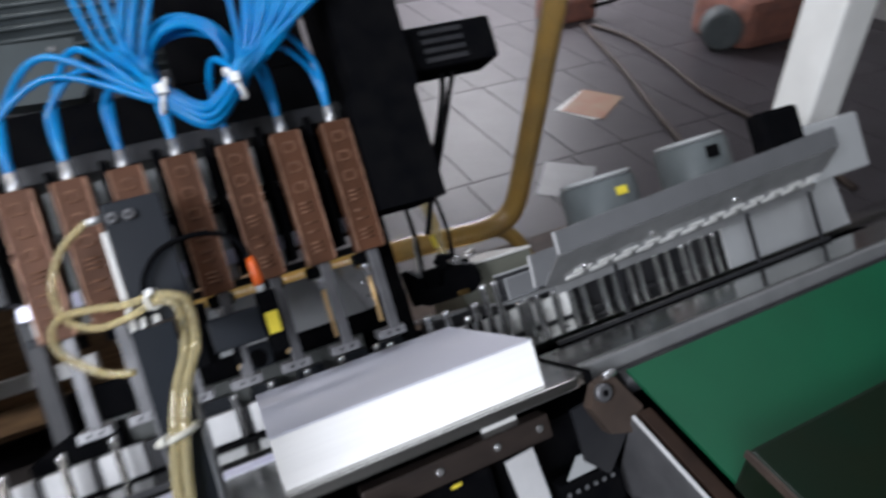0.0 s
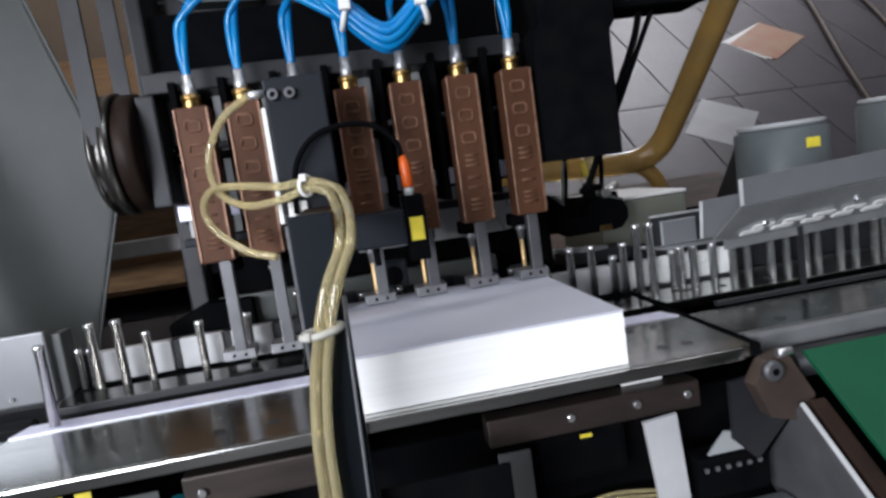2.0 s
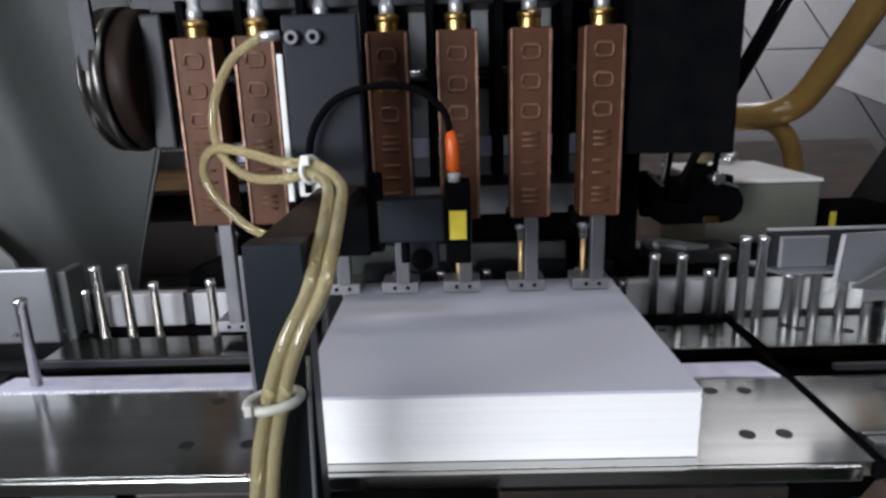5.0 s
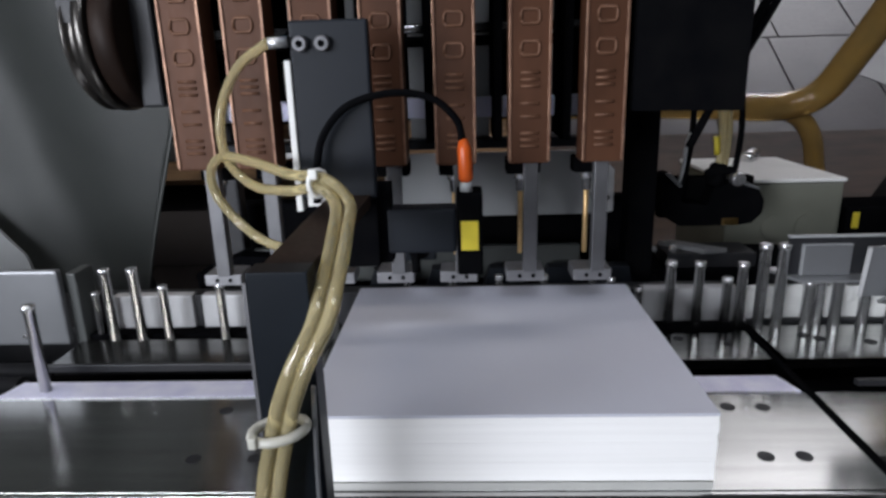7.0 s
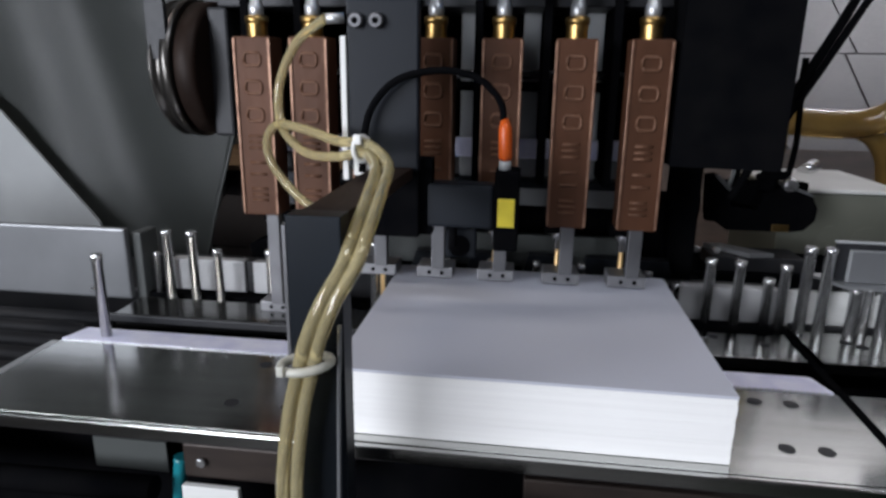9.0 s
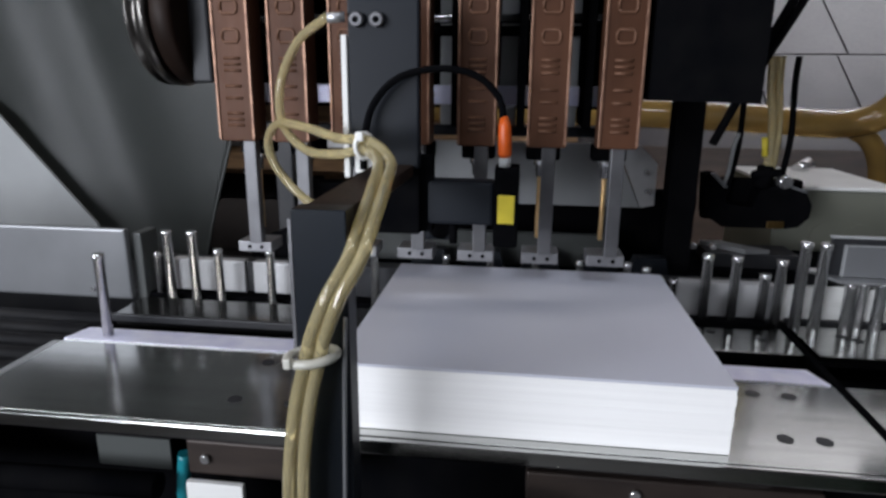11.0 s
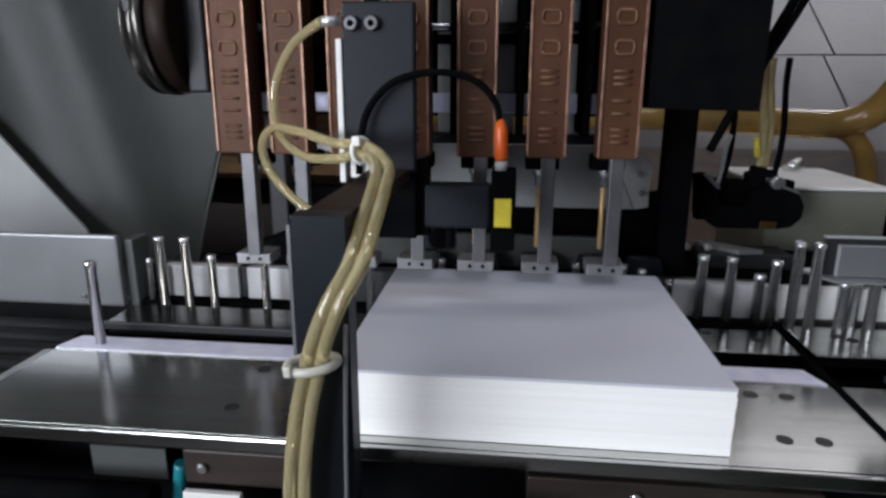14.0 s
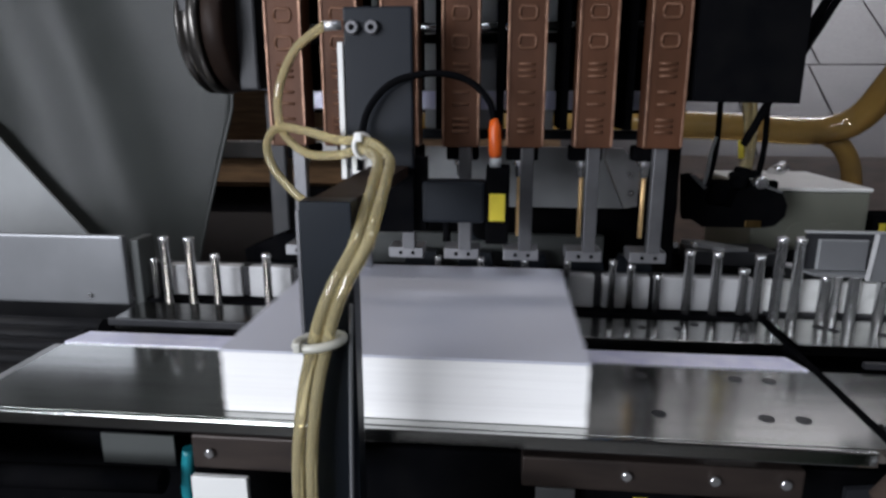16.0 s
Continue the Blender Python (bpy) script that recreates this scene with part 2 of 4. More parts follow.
# ---- the hall ----
def hall():
    x0, x1, y0, y1, h = -3.5, 5.0, -2.5, 5.5, 2.85
    fl = tagged(new("floor"), "grey-mauve tiled floor with dark grout", "floor", kind="structure")
    BASES[fl] = Vector()
    part("grout_bed", cuboid(B(), x0, x1, y0, y1, -0.1, -0.005), GROUT, fl)
    for name, box in (("wall_back", (x0, x1, y1, y1 + 0.2)), ("wall_front", (x0, x1, y0 - 0.2, y0)),
                      ("wall_left", (x0 - 0.2, x0, y0, y1)), ("wall_right", (x1, x1 + 0.2, y0, y1))):
        bm = cuboid(B(), *box, -0.1, h)
        data = bpy.data.meshes.new(name)
        bm.to_mesh(data)
        # unseen walls: pale at the back for reflections, darkened elsewhere against bounce
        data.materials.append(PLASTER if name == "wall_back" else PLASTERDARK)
        tagged(new(name, data), "plain plastered hall wall", "wall", kind="structure")
    bm = cuboid(B(), x0 - 0.2, x1 + 0.2, y0 - 0.2, y1 + 0.2, h, h + 0.15)
    data = bpy.data.meshes.new("ceiling")
    bm.to_mesh(data)
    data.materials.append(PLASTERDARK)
    tagged(new("ceiling", data), "plain grey hall ceiling", "ceiling", kind="structure")
    return fl


FLOOR = hall()


# ---- the bed: plates, slot, fence, pins ----
def screw_head(bm, x, y, z, r):
    rod(bm, (x, y, z - 0.004), (x, y, z + 0.0006), r, 14)
    return bm


def bed():
    t = thing("front_bed_plate", "brushed steel bed plate with a bright front rail", "bed plate", (0.04, 0.06, -0.012))
    part("plate", prism(B(), [(-0.333, 0.128), (-0.333, -0.0095), (0.4235, -0.0095), (0.427, 0.128)], -0.012, 0.0, "z"), STEEL, t)
    part("front_rail", cuboid(B(), -0.335, 0.412, -0.0155, -0.0098, -0.0128, -0.0004, 0.0016), STEEL, t, "rounded steel front rail")
    part("left_lip", cuboid(B(), -0.345, -0.3335, -0.014, 0.128, -0.014, -0.001, 0.002), STEELDULL, t)
    part("perforated_strip", prism(B(), [(-0.333, 0.1285), (0.424, 0.1285), (0.415, 0.159), (-0.325, 0.159)], -0.006, 0.0015, "z"), GLITTER, t,
         "glittering perforated strip")
    bm = B()
    for k in range(150):
        x = -0.33 + k * 0.005
        cuboid(bm, x, x + 0.0026, 0.1268, 0.1284, 0.0002, 0.0012)
    tagged(part("strip_teeth", bm, STEELDULL, t), kind="stuff")
    first = None
    for x, y in ((0.348, 0.104), (0.378, 0.103), (0.348, 0.030), (0.377, 0.030), (0.262, 0.104), (0.262, 0.030),
                 (-0.10, 0.104), (-0.05, 0.104), (-0.10, 0.030), (-0.05, 0.030)):
        if first is None:
            first = part("bed_screw", screw_head(B(), 0.348, 0.104, 0.0, 0.0062), BLACKSTEEL, t)
        else:
            again(first, (x - 0.348, y - 0.104, 0))
    t = thing("rear_bed_plate", "steel bed plate behind the feed slot", "bed plate", (0.04, 0.23, -0.012))
    part("plate", cuboid(B(), -0.322, 0.432, 0.198, 0.268, -0.012, 0.0, 0.001), STEEL, t)
    first = part("bed_screw", screw_head(B(), 0.40, 0.235, 0.0, 0.0052), BLACKSTEEL, t)
    for x, y in ((0.33, 0.235), (0.29, 0.235), (0.352, 0.25)):
        again(first, (x - 0.40, y - 0.235, 0))
    t = thing("feed_slot", "dark feed slot with a chain track beneath", "slot", (0.04, 0.17, -0.04))
    part("slot_floor", cuboid(B(), -0.34, 1.25, 0.1, 0.29, -0.05, -0.03), BLACK, t)
    part("slot_wall", cuboid(B(), -0.34, 0.425, 0.1595, 0.163, -0.03, -0.004), BLACKSTEEL, t)
    # next bed on the feed side
    t = thing("feed_bed_plate", "polished steel bed plate of the feed side", "bed plate", (0.8, 0.1, -0.012))
    part("plate", prism(B(), [(0.436, 0.128), (0.433, 0.03), (0.55, 0.03), (1.25, 0.03), (1.25, 0.128)], -0.012, 0.0, "z"), STEEL, t)
    part("rear_plate", cuboid(B(), 0.444, 1.25, 0.198, 0.30, -0.012, 0.0, 0.001), STEEL, t)
    part("edge_rail", cuboid(B(), 0.44, 1.25, 0.018, 0.0295, -0.022, -0.002, 0.003), STEELDULL, t)
    first = part("bed_screw", screw_head(B(), 0.50, 0.104, 0.0, 0.0062), BLACKSTEEL, t)
    for x, y in ((0.58, 0.11), (0.50, 0.05), (0.66, 0.104), (0.55, 0.235), (0.49, 0.255), (0.502, 0.245), (0.62, 0.235)):
        again(first, (x - 0.50, y - 0.104, 0))
    # black strip drawn as the dark gap between the two beds
    t = thing("bed_seam", "black strip for the dark gap between two steel beds", "seam", (0.43, 0.12, -0.01))
    part("seam", prism(B(), [(0.4238, -0.014), (0.4305, -0.014), (0.4395, 0.30), (0.4325, 0.30)], -0.014, 0.001, "z"), BLACK, t)


def fence():
    t = thing("back_fence", "row of pale stop blocks along the bed's back", "fence", (0.02, 0.30, -0.005))
    part("rail", cuboid(B(), -0.33, 0.42, 0.306, 0.322, -0.012, 0.042, 0.002), BLACKSTEEL, t)
    part("foot_rail", cuboid(B(), -0.33, 0.42, 0.270, 0.304, -0.013, 0.004, 0.001), BLACK, t)
    edges = (-0.300, -0.204, -0.193, -0.138, -0.127, -0.073, 0.003, 0.057, 0.068, 0.122, 0.133, 0.187, 0.198, 0.242, 0.252, 0.308, 0.321, 0.43)
    for x0, x1 in zip(edges[::2], edges[1::2]):
        part("stop_block", cuboid(B(), x0, x1, 0.29, 0.3055, 0.003, 0.044, 0.002), BLOCK, t)
    for x0, x1 in zip(edges[1::2], edges[2::2]):
        part("spacer", cuboid(B(), x0 + 0.001, x1 - 0.001, 0.2945, 0.3055, 0.003, 0.043, 0.001), BLACKSTEEL, t, "dark spacer plate")


def pins():
    def pin(bm, x, y, z0, z1, r=0.0055):
        return sweep(bm, [(x, y, z0), (x, y, z1 - 0.006), (x, y, z1 - 0.0058), (x, y, z1 - 0.001), (x, y, z1)],
                     [r, r, r * 1.18, r * 1.18, r * 0.95], 14)
    t = thing("guide_pins", "row of upright ground steel guide pins", "pins", (-0.2, 0.265, -0.012))
    part("pin_rail", cuboid(B(), -0.30, 0.44, 0.2685, 0.2695, -0.02, -0.013), BLACK, t)
    for x, y, z, r in ((-0.287, 0.262, 0.088, 0.0058), (-0.257, 0.266, 0.087, 0.0058), (-0.223, 0.262, 0.067, 0.005), (-0.158, 0.263, 0.069, 0.005),
                       (-0.098, 0.263, 0.069, 0.005), (-0.030, 0.262, 0.086, 0.005), (-0.31, 0.275, 0.056, 0.004), (-0.298, 0.278, 0.054, 0.004),
                       (0.052, 0.284, 0.066, 0.0042), (0.104, 0.284, 0.066, 0.0042), (0.157, 0.284, 0.066, 0.0042), (0.208, 0.284, 0.066, 0.0042),
                       (0.262, 0.284, 0.066, 0.0042), (0.283, 0.282, 0.062, 0.0042),
                       (0.349, 0.280, 0.081, 0.0056), (0.380, 0.279, 0.080, 0.0056), (0.413, 0.282, 0.060, 0.0056), (0.430, 0.284, 0.076, 0.0056),
                       (0.448, 0.275, 0.100, 0.006), (0.470, 0.278, 0.099, 0.006), (0.315, 0.283, 0.05, 0.0045)):
        part("pin", pin(B(), x, y, -0.012, z, r), CHROME, t)
    t = thing("feed_pins", "long row of polished feed guide pins", "pins", (0.8, 0.283, 0.0))
    part("pin_rail", cuboid(B(), 0.445, 1.25, 0.29, 0.296, 0.0003, 0.004), BLACKSTEEL, t)
    for k, x in enumerate((0.505, 0.52, 0.537, 0.572, 0.600, 0.628, 0.662, 0.693, 0.72, 0.745, 0.779, 0.81, 0.839, 0.862, 0.888, 0.918, 0.946, 0.985, 1.03)):
        part("pin", pin(B(), x, 0.283 + 0.006 * (k % 2), 0.0, 0.054 + 0.002 * ((k * 7) % 3), 0.0062), CHROME, t)
    s = thing("stop_pin", "single upright steel stop pin beside the bed", "pin", (-0.292, 0.142, -0.03))
    part("shaft", pin(B(), -0.292, 0.142, -0.03, 0.091, 0.0052), CHROME, s)
    return s


def stack():
    t = thing("paper_stack", "thick stack of white paper with a dimmed card on top", "paper stack", (0.1485, 0.137, 0.0))
    z, cuts = 0.0006, (0.0085, 0.0075, 0.0065, 0.0095, 0.007, 0.0085, 0.0055)
    for k, d in enumerate(cuts):
        ox, oy = random.uniform(-0.0005, 0.0005), random.uniform(-0.00025, 0.00025)
        part("ream", cuboid(B(), ox, 0.297 + ox, oy, 0.274 + oy, z, z + d - 0.00005, 0.00008), PAPER, t)
        z += d
    part("cover_card", cuboid(B(), -0.0005, 0.2972, -0.0006, 0.2742, z, z + 0.0022, 0.0004), CARD, t, "matt card, blue-grey for the dim light")
    return t


bed()
fence()
STOP_PIN = pins()
STACK = stack()


# ---- the drill carriage ----
HEADS = [0.2805, 0.2115, 0.142, 0.0755, 0.0125, -0.050, -0.1085]          # from the gear housing outwards, at rest
HEAD_Z0, HEAD_Z1 = 0.204, 0.386


RING = [(-0.0085, -0.003), (-0.0065, -0.0062), (0.0065, -0.0062), (0.0085, -0.003), (0.0085, 0.003), (0.0065, 0.0062), (-0.0065, 0.0062), (-0.0085, 0.003), (-0.0085, -0.0035)]
BARS = [[(-0.0085, 0.006), (0.0085, 0.006)], [(-0.0085, 0.0), (0.0085, 0.0)], [(-0.0085, -0.006), (0.0085, -0.006)]]
MARKS = [[RING], [RING], [RING], BARS, [BARS[0], BARS[2]], BARS]


def carriage():
    c = thing("drill_carriage", "seven-spindle drill carriage with brown heads and blue hoses", "drill", (0.08, 0.3, 0.3))
    part("back_plate", cuboid(B(), -0.17, 0.305, 0.345, 0.37, 0.235, 0.515, 0.003), BLACK, c)
    part("upper_plate", cuboid(B(), 0.1, 0.305, 0.345, 0.37, 0.5155, 0.80, 0.003), BLACK, c)
    part("guide_bar", rod(B(), (-0.17, 0.31, 0.334), (0.31, 0.31, 0.334), 0.0052), CHROME, c)
    part("guide_bar", rod(B(), (-0.17, 0.31, 0.321), (0.31, 0.31, 0.321), 0.0055), BLACK, c)
    part("cross_rail", cuboid(B(), -0.17, 0.305, 0.315, 0.33, 0.24, 0.262, 0.002), GLITTER, c)
    part("top_rail", cuboid(B(), -0.17, 0.31, 0.262, 0.34, 0.40, 0.425, 0.002), BLACKSTEEL, c)
    part("lower_rail", cuboid(B(), -0.17, 0.31, 0.315, 0.345, 0.205, 0.216, 0.002), PLATE, c)
    for x in HEADS:
        part("spindle_web", cuboid(B(), x - 0.031, x - 0.0225, 0.25, 0.34, 0.22, 0.41, 0.001), BLACK, c)
        part("spindle_plate", cuboid(B(), x - 0.052, x - 0.0325, 0.322, 0.344, 0.2165, 0.40, 0.002), LIGHTGREY, c)
    feet, heads = [], []
    for i, x in enumerate(HEADS):
        h = part("drill_head", cuboid(B(), x - 0.019, x + 0.019, 0.204, 0.238, HEAD_Z0, HEAD_Z1, 0.0015), COPPER, c, "brown lacquered drill head with raised marks")
        for s in (-1, 1):
            part("edge_trim", cuboid(B(), x + s * 0.0182 - 0.0012, x + s * 0.0182 + 0.0012, 0.2022, 0.2042, HEAD_Z0 + 0.002, HEAD_Z1 - 0.002, 0.0004), COPPEREDGE, h)
        for k in range(6):
            zc = HEAD_Z1 - 0.022 - k * 0.0275
            for line in MARKS[k]:
                part("raised_mark", sweep(B(), [(x + u, 0.2036, zc + v) for u, v in line], 0.0015, 6), COPPERRELIEF, h)
        part("brass_neck", sweep(B(), [(x, 0.221, HEAD_Z1 + u) for u in (-0.026, -0.0251, -0.0062, -0.006, -0.0055, 0.0008, 0.001, 0.0018)],
                                 [0.0104, 0.0105, 0.0105, 0.0105, 0.0117, 0.0117, 0.0105, 0.0085], 18), BRASS, c, "brass air inlet neck")
        part("air_fitting", sweep(B(), [(x, 0.221, HEAD_Z1 - 0.002), (x, 0.221, HEAD_Z1 + 0.012), (x, 0.221, HEAD_Z1 + 0.013), (x, 0.221, HEAD_Z1 + 0.024)],
                                  [0.0074, 0.0074, 0.0062, 0.0062], 12), STEELDULL, c, "dull steel hose fitting")
        heads.append(h)
        part("chuck", sweep(B(), [(x - 0.003, 0.262, 0.206), (x - 0.003, 0.262, 0.192), (x - 0.003, 0.262, 0.1915), (x - 0.003, 0.262, 0.18), (x - 0.003, 0.262, 0.1795), (x - 0.003, 0.262, 0.167)],
                            [0.0062, 0.0062, 0.0078, 0.0078, 0.0056, 0.0045], 14), CHROME, h)
        part("drill_bit", rod(B(), (x - 0.003, 0.262, 0.172), (x - 0.003, 0.262, 0.098), 0.0028, 10, 0.001), GOLD, h, "gold coated drill bit")
        part("bit_bracket", cuboid(B(), x - 0.019, x + 0.017, 0.25, 0.275, 0.186, 0.203, 0.003), BLACK, h)
        f = part("presser_rod", cuboid(B(), x - 0.003, x + 0.011, 0.222, 0.234, 0.089, 0.215, 0.001), RODGREY, c)
        part("presser_foot", cuboid(B(), x - 0.0195, x + 0.0195, 0.228, 0.262, 0.077, 0.089, 0.001), FOOTGREY, f, "small steel presser foot")
        bm = B()
        for dx in (-0.006, 0.008):
            rod(bm, (x + dx, 0.2272, 0.083), (x + dx, 0.229, 0.083), 0.0022, 8)
        part("foot_screw", bm, BLACK, f)
        if i == 3:
            part("lug", cuboid(B(), x + 0.003, x + 0.042, 0.266, 0.278, 0.0895, 0.124, 0.003), PLATE, f)
            part("lug_hole", rod(B(), (x + 0.0225, 0.2655, 0.104), (x + 0.0225, 0.2645, 0.104), 0.0125, 24), BLACK, f)
        feet.append(f)
    # black gear housing beside the heads, with its motor
    part("housing", prism(B(), [(0.306, 0.251), (0.407, 0.249), (0.407, 0.405), (0.414, 0.415), (0.414, 0.80), (0.316, 0.80), (0.316, 0.42), (0.306, 0.41)], 0.2, 0.36), BLACK, c,
         "matt black gear housing")
    m = part("side_motor", cuboid(B(), 0.4145, 0.572, 0.235, 0.31, 0.436, 0.503, 0.007), BLACK, c, "black finned side motor")
    for k in range(4):
        part("motor_rib", cuboid(B(), 0.45, 0.52, 0.2335, 0.2349, 0.445 + k * 0.014, 0.452 + k * 0.014, 0.0004), BLACKSTEEL, m)
    bm = sweep(B(), curve([(0.485, 0.27, 0.44), (0.475, 0.275, 0.40), (0.45, 0.285, 0.34), (0.43, 0.295, 0.29), (0.42, 0.31, 0.25), (0.405, 0.33, 0.2)]), 0.005, 8)
    sweep(bm, curve([(0.505, 0.27, 0.44), (0.486, 0.275, 0.40), (0.46, 0.285, 0.34), (0.438, 0.295, 0.29), (0.425, 0.31, 0.25)]), 0.004, 8)
    part("motor_cable", bm, BLACK, c)
    # pulley on the far side
    w = part("pulley", sweep(B(), [(-0.238, 0.30, 0.335), (-0.232, 0.30, 0.335), (-0.231, 0.30, 0.335), (-0.222, 0.30, 0.335), (-0.221, 0.30, 0.335), (-0.210, 0.30, 0.335)],
                             [0.07, 0.076, 0.070, 0.070, 0.077, 0.077], 48), PULLEY, c, "grooved steel belt pulley")
    part("pulley_face", rod(B(), (-0.2095, 0.30, 0.335), (-0.184, 0.30, 0.335), 0.074, 48, 0.004), DARKFACE, w, "dark brown pulley face")
    part("bearing_block", cuboid(B(), -0.183, -0.16, 0.262, 0.33, 0.262, 0.40, 0.003), BLACKSTEEL, c)
    part("bearing_plate", cuboid(B(), -0.194, -0.172, 0.331, 0.38, 0.27, 0.60, 0.004), BLACKSTEEL, c)
    bm = B()
    for y in (0.232, 0.368):
        cuboid(bm, -0.235, -0.214, y - 0.003, y + 0.003, 0.345, 0.95)
    part("drive_belt", bm, BLACKSTEEL, c, "worn dark drive belt")
    # main motor above
    m = part("main_motor", sweep(B(), [(-0.225, 0.49, 0.665), (-0.215, 0.49, 0.665), (-0.18, 0.49, 0.665), (-0.178, 0.49, 0.665), (0.14, 0.49, 0.665), (0.15, 0.49, 0.665)],
                                 [0.085, 0.108, 0.114, 0.106, 0.106, 0.09], 44), MOTORDARK, c, "grey finned electric motor")
    for k in range(26):
        a = radians(170 + k * 9)
        y, z = 0.49 + math.cos(a) * 0.107, 0.665 + math.sin(a) * 0.107
        part("cooling_fin", sweep(B(), [(-0.176, y, z), (0.138, y, z)], 0.0035, 6), MOTORDARK, m)
    part("terminal_box", prism(B(), [(-0.14, 0.61), (-0.135, 0.54), (-0.12, 0.525), (-0.02, 0.52), (-0.01, 0.535), (-0.01, 0.605)], 0.335, 0.395), MOTORDARK, m, "grey cast terminal box")
    for x in (-0.118, -0.04):
        part("box_screw", rod(B(), (x, 0.3345, 0.592), (x, 0.332, 0.592), 0.004, 12), CHROME, m)
    part("motor_foot", cuboid(B(), -0.15, 0.14, 0.371, 0.56, 0.515, 0.55, 0.004), BLACKSTEEL, c)
    return c, feet, heads


CARRIAGE, FEET, DRILL_HEADS = carriage()


def hoses(c):
    """Blue air hoses from the heads into one tied bundle; they travel with the carriage."""
    tie_a, tie_b = Vector((0.082, 0.155, 0.446)), Vector((0.164, 0.152, 0.444))
    slots = [Vector((0, 0.011 * math.cos(a) * r, 0.013 * math.sin(a) * r)) for r, n in ((0.45, 4), (1.0, 9)) for a in (2 * math.pi * k / n for k in range(n))]
    count = 0
    for i, x in enumerate(HEADS):
        top = Vector((x, 0.221, HEAD_Z1 + 0.05))
        right = x > 0.13
        for j in range(1 if i == 2 else 2):
            off = slots[count % len(slots)]
            count += 1
            near, far, s = (tie_b, tie_a, 1) if right else (tie_a, tie_b, -1)
            reach = abs(top.x - near.x)
            crest = Vector((top.x + (near.x - top.x) * 0.42, 0.19, max(top.z, near.z) + 0.034 + 0.12 * reach + 0.02 * j + 0.005 * (i % 3)))
            sag = (near + far) / 2 + Vector((0, -0.006, -0.033)) + off
            if right:
                end = [far + off + Vector((-0.012, 0.004, 0.02)), far + Vector((-0.03 + 0.012 * i, 0.03, 0.075 + 0.01 * j)), far + Vector((0.02 + 0.02 * i, 0.06, 0.24))]
            else:
                end = [far + off + Vector((0.014, 0.004, 0.018)), far + Vector((0.032 + 0.016 * (i - 3) + 0.012 * j, 0.018, 0.07)), far + Vector((0.09 + 0.05 * (i - 3) + 0.03 * j, 0.04, 0.27))]
            rise = top.lerp(crest, 0.16)
            rise.z = top.z + 0.6 * (crest.z - top.z)
            crest.y -= 0.012 * j
            pts = [top - Vector((0, 0, 0.032)), top + Vector((0.003 * (2 * j - 1), -0.002 * j, 0.006)), rise + Vector((0.004 * (2 * j - 1), 0, 0)), crest, near + off + Vector((s * 0.012, 0.004, 0.012)), near + off, sag, far + off, *end]
            part("air_hose", sweep(B(), curve(pts, 7), 0.0043, 10), BLUE, c, "translucent blue air hose")
    for k in range(6):
        a = [tie_b + slots[k] + Vector((-0.02, 0, -0.018)), tie_b + slots[k], tie_b + Vector((0.02 + 0.01 * k, 0.012, 0.055)), tie_b + Vector((0.03 + 0.036 * k, 0.035, 0.17)), tie_b + Vector((0.05 + 0.045 * k, 0.06, 0.36))]
        part("air_hose", sweep(B(), curve(a, 7), 0.0043, 10), BLUE, c, "translucent blue air hose")
    # wide loops that stand up behind the bundle
    for k in range(6):
        rx, rz, y = 0.046 + 0.003 * k, 0.05 + 0.007 * (k % 4), 0.19 + 0.007 * k
        turn = [(0.122 + 0.004 * (k % 3) + rx * math.cos(b), y, 0.49 + rz * math.sin(b)) for b in (radians(215 - 250 * q / 12) for q in range(13))]
        part("air_hose", sweep(B(), curve([tie_a + slots[k], *turn, tie_b + slots[k]], 3), 0.0043, 10), BLUE, c, "translucent blue air hose")
    for k in range(3):
        a = [tie_a + slots[k + 4] + Vector((0.02, 0, -0.016)), tie_a + slots[k + 4], tie_a + Vector((-0.012 - 0.006 * k, 0.01, 0.04)), tie_a + Vector((-0.03 - 0.014 * k, 0.03, 0.09)), tie_a + Vector((-0.035 - 0.02 * k, 0.05, 0.2))]
        part("air_hose", sweep(B(), curve(a, 7), 0.0043, 10), BLUE, c, "translucent blue air hose")
    for n, k in enumerate((tie_a, tie_b)):
        lean = (0.5, -0.6)[n]
        ring = [k + Vector((lean * 0.012 * math.sin(a), 0.0165 * math.cos(a), 0.0185 * math.sin(a))) for a in (2 * math.pi * q / 16 for q in range(17))]
        t = part("cable_tie", sweep(B(), ring, 0.0032, 8), WHITE, c, "white nylon cable tie")
        part("tie_lock", cuboid(B(), k.x - 0.007, k.x + 0.005, 0.128, 0.139, k.z - 0.004, k.z + 0.008, 0.0015), WHITE, t)


hoses(CARRIAGE)


